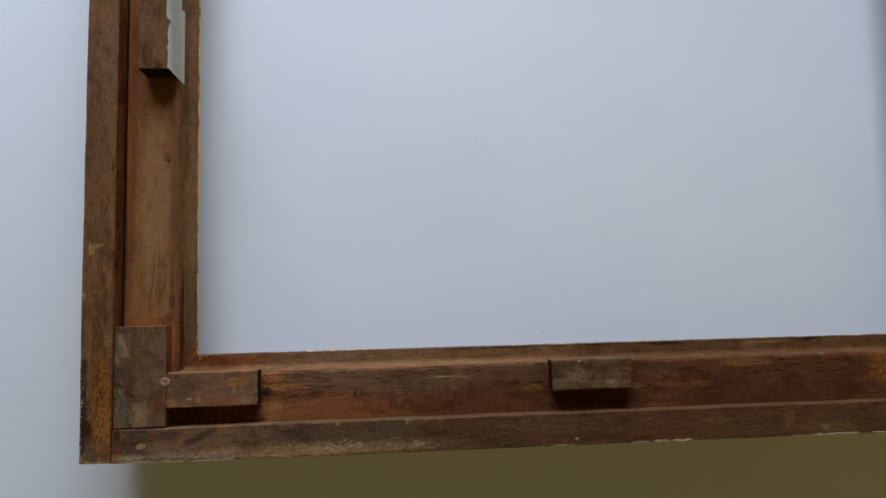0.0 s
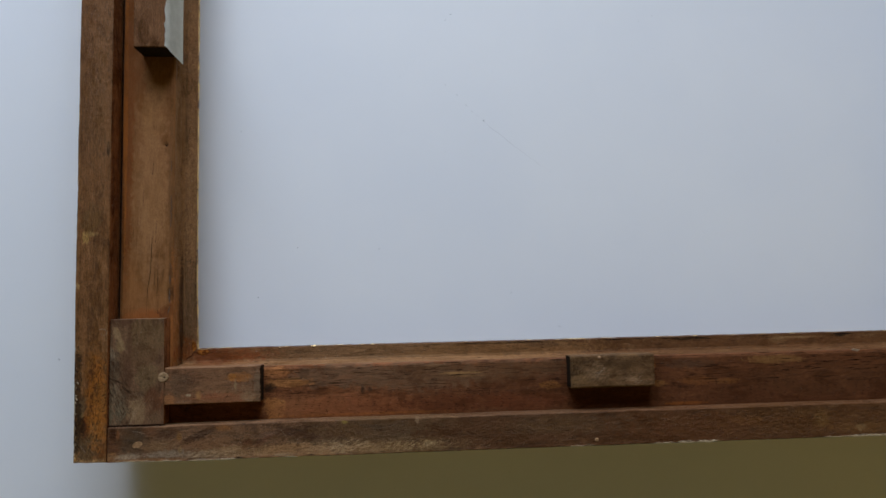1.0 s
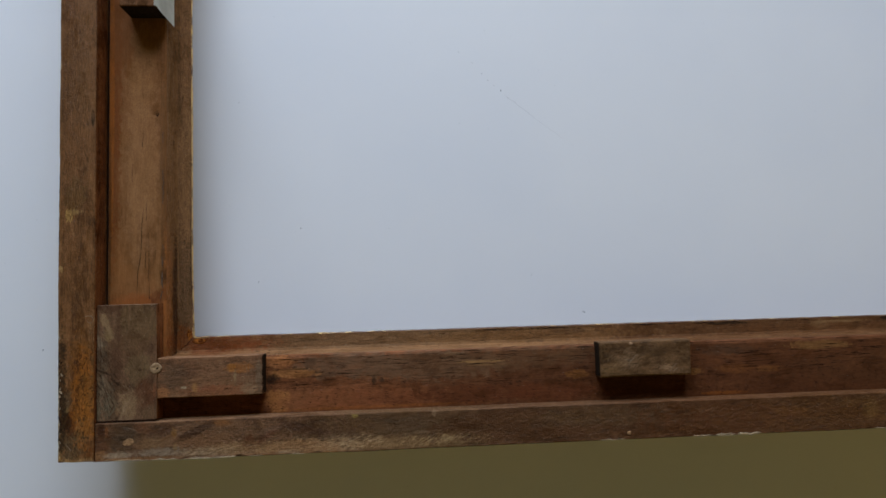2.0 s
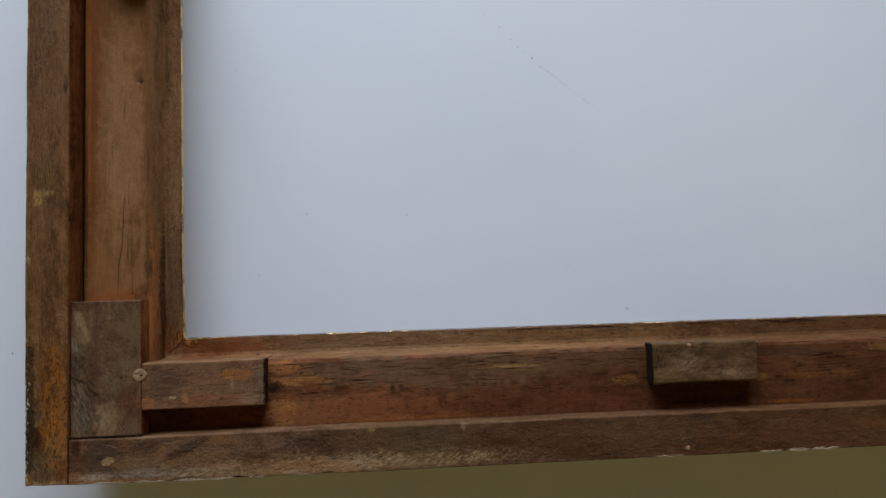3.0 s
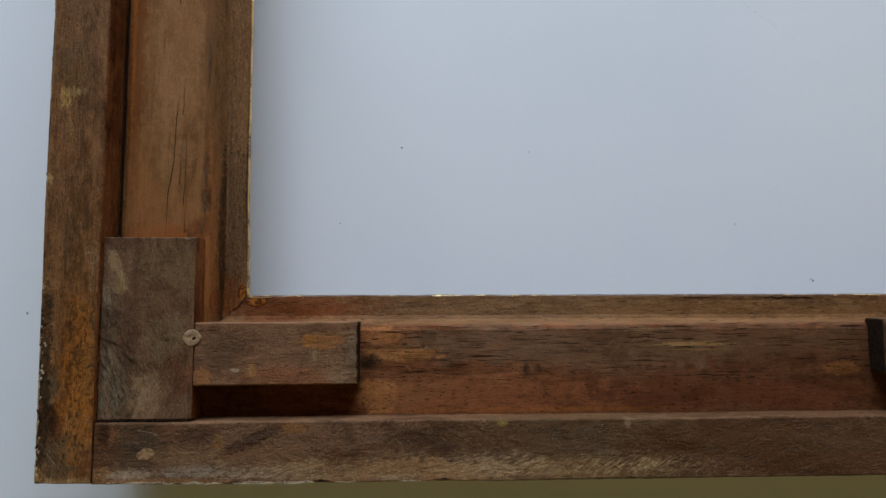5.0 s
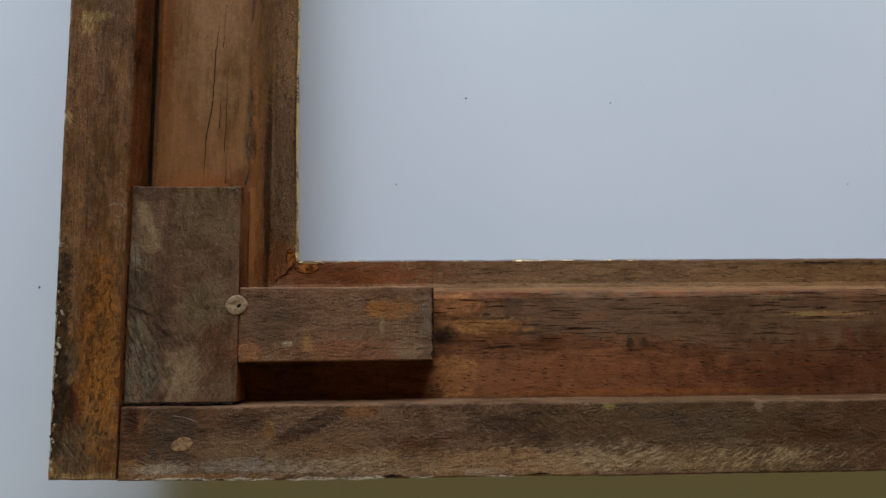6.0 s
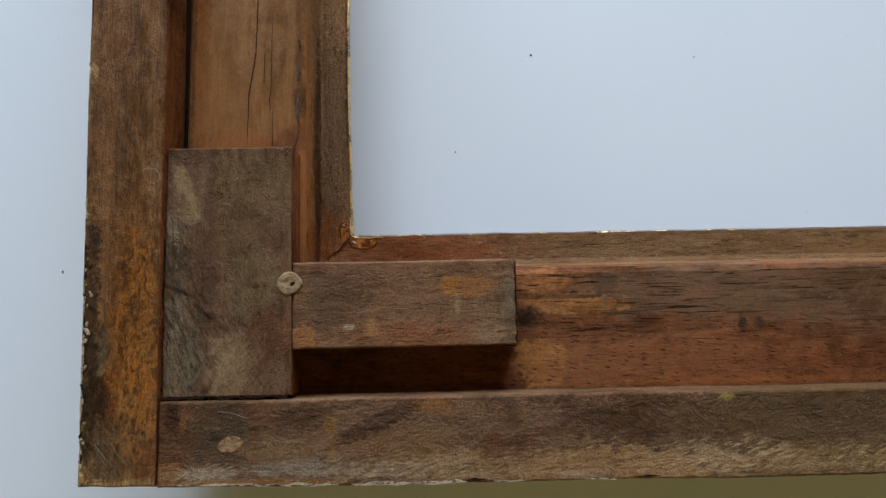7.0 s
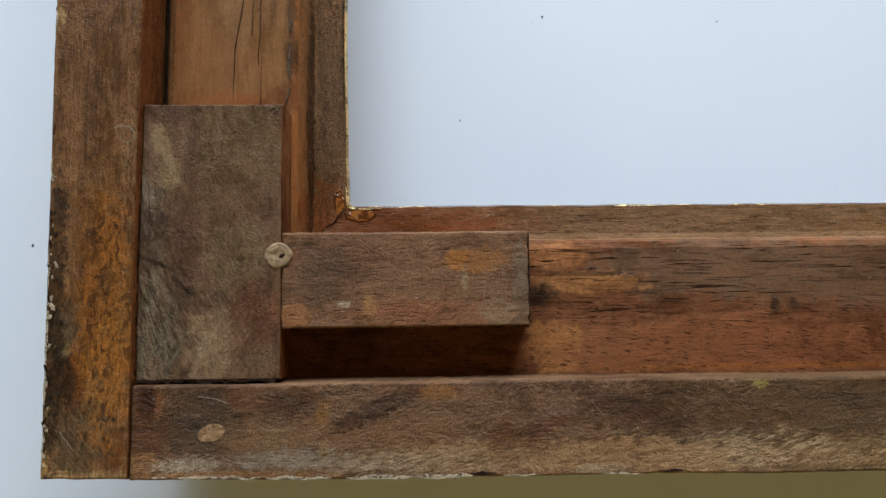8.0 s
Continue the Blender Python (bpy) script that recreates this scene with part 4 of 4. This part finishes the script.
# splits along the grain of the upright rail
for points, wide in ((((34.0, 78), (34.3, 92), (36.0, 103), (36.4, 118), (37.2, 126)), 0.3), (((40.2, 79), (40.3, 90)), 0.24), (((38.0, 95), (38.2, 103)), 0.22),
                     (((39.6, 88), (40.1, 114)), 0.2), (((36.6, 158), (37.0, 167)), 0.3), (((38.5, 119), (39.0, 132)), 0.2), (((31.5, 140), (31.8, 150)), 0.16)):
    part("split", ribbon(points, [0.05] + [wide] * (len(points) - 2) + [0.05] if len(points) > 2 else [wide, 0.06], 39.86, 0.3, 0.12, points[0][0]), DARK, frame_back, "dark split along the grain")
# dark crust along the inner arris of the upright rail
CRUST = plain("dark_crust", (0.045, 0.028, 0.017), (0.16, 0.1, 0.06), 1900, 0.85, 0.0005, shine=0.05)
for points, wide in ((((46.9, 84.5), (46.5, 87.0), (46.8, 90.0), (46.4, 93.0)), 0.8), (((46.6, 95.5), (46.9, 98.0), (46.5, 100.5)), 0.7), (((46.9, 104.0), (46.7, 107.0)), 0.6), (((45.6, 79.0), (46.2, 81.0), (46.7, 83.0)), 0.5), (((46.8, 128.0), (47.0, 138.0), (46.9, 146.0)), 0.4), (((46.9, 160.0), (46.7, 166.0)), 0.4)):
    part("crust", ribbon(points, [0.2] + [wide] * (len(points) - 2) + [0.25], 39.95, 0.4, 0.35, points[0][1]), CRUST, frame_back, "dark crust along the arris")
# the open mitre at the sight corner, with spilt varnish and gilding in the angle
part("mitre_gap", ribbon(((50.2, 50.6), (51.6, 51.4), (52.6, 52.9), (54.4, 54.0), (55.4, 55.6), (57.5, 57.4)), (0.15, 0.3, 0.16, 0.34, 0.2, 0.4), 26.55, 0.25, 0.2, 2.0), DARK, frame_back, "dark open mitre joint")
part("gilt_corner", ribbon(((57.45, 63.0), (57.5, 60.4), (57.9, 58.6), (58.6, 57.9), (60.2, 57.5), (66.0, 57.4)), (0.15, 0.35, 0.8, 0.95, 0.5, 0.15), 26.15, 0.7, 0.1, 5.0), GOLD_BRIGHT, frame_back, "bright gilding pooled in the corner")
SHELLAC = plain("shellac", (0.045, 0.011, 0.003), (0.11, 0.03, 0.006), 900, 0.25)
AMBER = varnish()
spill = part("varnish_spill", disc(60.9, 55.75, 26.22, ((3.9, -0.2), (3.8, 0.02), (2.2, 0.05)), 1.0, 0.4, 0.04, 0.14, 3.0, 44), AMBER, frame_back, "glossy amber varnish run")
rim = [(60.9 + 3.75 * math.cos(q), 56.7 + 2.35 * math.sin(q)) for q in [math.pi * (1.02 + 0.96 * k / 14) for k in range(15)]]
part("dark_rim", ribbon(rim, [0.15] + [0.45] * 13 + [0.15], 26.3, 0.15, 0.12, 3.0), SHELLAC, spill)
run = part("varnish_spill", disc(55.9, 59.3, 26.15, ((2.7, -0.2), (2.6, 0.04), (1.0, 0.08)), 0.45, 1.0, 0.1, 0.25, 9.0, 30), AMBER, frame_back, "glossy amber varnish run")
part("dark_rim", ribbon(((55.0, 57.2), (54.7, 59.2), (55.2, 61.4), (56.2, 61.9)), (0.2, 0.6, 0.5, 0.15), 26.26, 0.15, 0.15, 8.0), SHELLAC, run)
# plug over the joint of the two corner blocks
plug = part("dowel_plug", disc(46.5, 44.6, 48.32, ((2.75, -2.5), (2.75, -0.08), (2.45, 0.08), (1.5, 0.12), (0.7, 0.02)), 1.0, 0.97, 0.3, 0.05, 2.0, 40), PLUG, frame_back, "pale round wooden plug")
part("hole", disc(47.3, 44.5, 48.43, ((0.62, -0.1), (0.55, 0.03), (0.3, 0.03)), 1.0, 0.7, 0.6, 0.3, 4.0, 14), DARK, plug)
part("filler", disc(34.1, 9.3, 50.0, ((2.9, -0.3), (2.75, 0.05), (1.5, 0.08), (0.7, 0.04)), 1.0, 0.58, 0.3, 0.04, 8.0, 40), PLUG_PINK, frame_back, "pinkish oval wood filler")
part("nail_head", disc(285.0, 3.3, 50.0, ((1.1, -0.3), (1.0, 0.2), (0.5, 0.3)), 1.1, 0.9, 0.2, 0.15, 11.0, 16), PLUG_PINK, frame_back, "pale nail filling")
for points in (((43.6, 76.4), (44.6, 75.6), (45.6, 76.0), (46.4, 75.0)), ((44.2, 75.2), (45.2, 76.6), (46.2, 76.3)), ((45.0, 74.6), (45.8, 75.4), (46.6, 76.2))):
    part("splinter", ribbon(points, [0.1] * len(points), 48.4, 0.12, 0.15, points[0][0]), SCRATCH, frame_back, "pale torn wood fibre")
part("dent_rim", ribbon(((13.0, 71.0), (14.4, 71.6), (16.2, 71.3), (17.1, 70.2), (17.0, 68.8), (15.8, 67.9), (14.6, 68.4), (14.2, 69.6)), (0.15, 0.4, 0.4, 0.3, 0.2, 0.25, 0.2, 0.1), 50.08, 0.2, 0.1, 6.0), SCRATCH, frame_back, "raised pale rim of a dent")
for points, wide, z in ((((31.4, 16.6), (35.0, 15.8), (37.8, 14.9)), 0.16, 50.08), (((110.0, 14.5), (113.6, 10.2)), 0.1, 50.08), (((4.4, 10.0), (6.0, 8.0), (7.7, 5.7)), 0.16, 50.08), 
                        (((287.0, 37.5), (289.4, 40.6), (292.0, 43.0)), 0.3, 47.8), (((285.6, 40.6), (288.0, 40.0), (290.6, 41.2)), 0.22, 47.8), (((309.0, 33.8), (313.0, 37.6)), 0.25, 47.8), (((310.5, 33.4), (313.6, 35.2)), 0.2, 47.8)):
    part("scratch", ribbon(points, [wide] * len(points), z, 0.15, 0.08, points[0][1]), SCRATCH, frame_back, "pale scratch")
# gesso left along the outer edges
for x0, x1, wide in ((22, 26, 0.5), (27, 44, 0.9), (45, 58, 1.2), (59, 74, 1.4), (74.5, 86, 1.2), (92, 99, 0.4), (112, 119, 0.4), (270, 283, 0.6), (318, 330, 1.0), (331, 342, 2.0), (342.5, 356, 1.8), (418, 432, 0.6), (432, 462, 1.8), (470, 500, 1.4)):
    n = max(3, round((x1 - x0) / 2.5))
    points = [(x0 + (x1 - x0) * k / n, 0.25 + 0.3 * noise.noise(Vector((x0 + k * 0.9, 3, 0)))) for k in range(n + 1)]
    part("gesso_flake", worn_corner(ribbon(points, [0.12] + [wide * 0.7] * (n - 1) + [0.12], 50.08, 0.9, 0.25, x0)), GESSO, frame_back, "cream gesso flaking off the edge")
for y0, y1, wide in ((2, 11, 0.5), (15, 22, 0.55), (23, 34, 0.6), (38, 46, 0.4), (60, 66, 0.35), (93, 97, 0.4), (121, 126, 0.4), (150, 156, 0.4), (186, 200, 0.3)):
    n = max(3, round((y1 - y0) / 2.5))
    points = [(0.4 + 0.25 * noise.noise(Vector((y0 + k * 0.9, 7, 0))), y0 + (y1 - y0) * k / n) for k in range(n + 1)]
    part("gesso_flake", worn_corner(ribbon(points, [0.12] + [wide] * (n - 1) + [0.12], 50.04, 1.0, 0.15, y0)), GESSO, frame_back, "cream gesso flaking off the edge")
random.seed(23)
for k in range(46):
    y = random.uniform(1.5, 62)
    x, r = max(0.5, random.gauss(0.9, 0.5)), random.uniform(0.25, 0.75)
    pale = random.random() < 0.55
    chip = worn_corner(disc(x, y, 50.05, ((r, -0.25), (r * 0.85, 0.03), (r * 0.4, 0.06)), 0.6, 1.25, random.uniform(-0.5, 0.5), 0.45, k * 2.3, 9))
    part("gesso_flake" if pale else "chip", chip, GESSO if pale else DARK, frame_back, "small cream flake" if pale else "small dark chip")
for x0, x1, wide in ((85.5, 90.5, 1.0), (58, 60, 0.5), (123, 129, 0.6), (360, 416, 0.5), (160, 166, 0.4), (47, 53, 0.5)):
    n = max(2, round((x1 - x0) / 3))
    points = [(x0 + (x1 - x0) * k / n, 0.7 + 0.3 * noise.noise(Vector((x0 + k, 5, 0)))) for k in range(n + 1)]
    part("chipped_edge", worn_corner(ribbon(points, [0.1] + [wide] * (n - 1) + [0.1], 50.02, 0.5, 0.2, x0)), DARK, frame_back, "dark chipped edge")

part("chipped_edge", ribbon(((98.0, 29.6), (98.4, 31.0), (98.3, 33.0)), (0.5, 0.9, 0.3), 46.5, 1.5, 0.2, 4.0), DARK, frame_back, "dark chipped corner")
ragged_end = [(98.35 + 0.25 * noise.noise(Vector((k * 0.8, 31, 0))), 30.4 + 0.95 * k) for k in range(20)]
part("chipped_edge", ribbon(ragged_end, [max(0.08, 0.3 + 0.7 * noise.noise(Vector((k * 0.55, 37, 0)))) for k in range(20)], 47.14, 0.8, 0.15, 12.0), DARK, frame_back, "dark ragged end of the block")
part("chipped_edge", ribbon(((92.0, 29.5), (95.0, 29.7), (98.3, 29.6)), (0.15, 0.35, 0.6), 46.5, 1.2, 0.15, 7.0), DARK, frame_back, "dark chipped corner")

for x0, x1, wide in ((298, 312, 0.5), (318, 324, 0.4), (334, 346, 0.6), (350, 361, 0.7), (384, 392, 0.4), (396, 402, 0.5), (444, 456, 1.3), (214, 226, 0.4), (240, 262, 0.35)):
    n = max(2, round((x1 - x0) / 3))
    points = [(x0 + (x1 - x0) * k / n, 57.0 + 0.3 * noise.noise(Vector((x0 + k, 15, 0)))) for k in range(n + 1)]
    part("chipped_edge", ribbon(points, [0.1] + [wide] * (n - 1) + [0.1], 26.1, 0.5, 0.25, x0), DARK, frame_back, "dark chipped sight edge")
# end grain, as thin plates much darker than the blocks
END_GRAIN = plain("dark_end_grain", (0.014, 0.009, 0.006), (0.03, 0.018, 0.01), 900, 0.9, shine=0.03)
part("end_grain", rough_box(31.0, 48.2, 227.0, 227.8, 38.5, 53.5, 0.15, 0.1, 2.0, 2.0), END_GRAIN, torn_block, "dark end grain")
part("end_grain", rough_box(271.9, 273.1, 32.2, 49.3, 38.5, 46.8, 0.15, 0.1, 2.0, 4.0), END_GRAIN, frame_back, "dark end grain")
part("end_grain", rough_box(97.9, 98.75, 30.0, 49.0, 38.5, 46.1, 0.15, 0.1, 2.0, 6.0), END_GRAIN, frame_back, "dark end grain")
part("chip", disc(448.6, 48.0, 39.35, ((1.0, -0.4), (0.9, 0.05), (0.5, 0.08)), 2.3, 0.9, -0.15, 0.35, 5.0, 12), SCRATCH, frame_back, "pale bare chip on the arris")
part("knot", disc(44.0, 175.2, 39.7, ((1.2, -0.1), (1.0, 0.1), (0.5, 0.02)), 0.8, 1.0, 0.5, 0.25, 6.0, 18), DARK, frame_back, "small dark knot")

# torn paper glued down the side of the upper block
sheet = bmesh.new()
rows = []
N = 40
for i in range(N + 1):
    y = 223.5 + (290 - 223.5) * i / N
    row = []
    for k, (x, z) in enumerate(((47.6, 54.25), (48.9, 54.0), (49.3, 50.0), (50.0, 45.0), (50.9, 40.5), (51.6, 36.5))):
        lean = (5 - k) / 5
        yy = y + max(0.0, 4.2 * lean - (y - 223.5) * 0.2)
        torn = 0.9 * noise.noise(Vector((y * 0.22, 1, 0))) + 0.5 * noise.noise(Vector((y * 0.9, 2, 0))) if k == 0 else 0.0
        if k == 0:
            torn += 1.9 * max(0.0, 1 - abs(y - 256) / 3) - (1.0 if y > 257 else 0.0)
        row.append(sheet.verts.new(((x + torn) * MM, yy * MM, (z + 0.15 * noise.noise(Vector((y * 0.2, z, 3)))) * MM)))
    rows.append(row)
for i in range(N):
    for k in range(5):
        if k == 4 and i > 26 + 2 * (i % 2):
            continue
        sheet.faces.new((rows[i][k], rows[i][k + 1], rows[i + 1][k + 1], rows[i + 1][k]))
bmesh.ops.solidify(sheet, geom=sheet.faces[:], thickness=0.00012)
part("torn_paper", sheet, PAPER, torn_block, "greyish white paper with a torn edge", smooth=True)

# ---- marks and specks on the table ----
for i, (x, y, r) in enumerate(((111.4, 118.0, 0.28), (86.8, 87.0, 0.28), (232.6, 199.8, 0.4), (163.0, 116.5, 0.2), (-33.3, 51.8, 0.35), (212.4, 271.7, 0.25), (208.9, 268.0, 0.2), (135.2, 287.8, 0.25), (278.8, 63.9, 0.3))):
    speck = part("dust_speck", disc(x, y, 0.0, ((r, -0.02), (r * 0.9, 0.12), (r * 0.4, 0.22)), 1.4, 0.8, i * 1.1, 0.3, i * 3.0, 10), SPECK)
    tagged(speck, "tiny dark dust speck lying on white table", "speck", "dust specks on the table")
random.seed(7)


def smudge(x, y, rx, ry, lean, sides=9):
    """A flat rubbed mark on the table, in millimetres."""
    marks = bmesh.new()
    ring = []
    for k in range(sides):
        q = 2 * math.pi * k / sides
        px, py = (rx * random.uniform(0.6, 1.2) * math.cos(q), ry * random.uniform(0.6, 1.2) * math.sin(q))
        ring.append(marks.verts.new(((x + px * math.cos(lean) - py * math.sin(lean)) * MM, (y + px * math.sin(lean) + py * math.cos(lean)) * MM, 0.00003)))
    marks.faces.new(ring)
    scuff = part("scuff_mark", marks, PENCIL, table, "faint grey scuff")
    scuff.matrix_parent_inverse = Matrix.Translation((-0.3, -0.2, -RZ0))


for x, y, rx, ry, lean in ((207.6, 223.8, 0.5, 0.25, -0.8), (215.4, 217.0, 0.7, 0.35, -0.8), (221.2, 210.1, 0.6, 0.4, -0.8), (225.0, 206.0, 0.55, 0.3, -0.8), (228.6, 203.0, 0.4, 0.2, -0.8),
                           (278.0, 64.4, 0.7, 0.35, 0.4), (247.5, 87.0, 0.5, 0.3, 0.9)):
    smudge(x, y, rx, ry, lean)
line = [(235.0, 196.8), (242.0, 191.3), (251.5, 183.6), (263.0, 174.5), (276.0, 165.3)]
for (ax, ay), (bx, by), share in zip(line, line[1:], (1.0, 1.0, 0.5, 0.4)):
    n = round(math.dist((ax, ay), (bx, by)) / 0.9)
    for k in range(n):
        f = (k + random.random() * 0.6) / n
        if random.random() < share:
            smudge(ax + (bx - ax) * f + random.gauss(0, 0.25), ay + (by - ay) * f + random.gauss(0, 0.25), random.uniform(0.2, 0.55) * (0.5 + share / 2), random.uniform(0.08, 0.2), -0.7 + random.gauss(0, 0.2), 7)
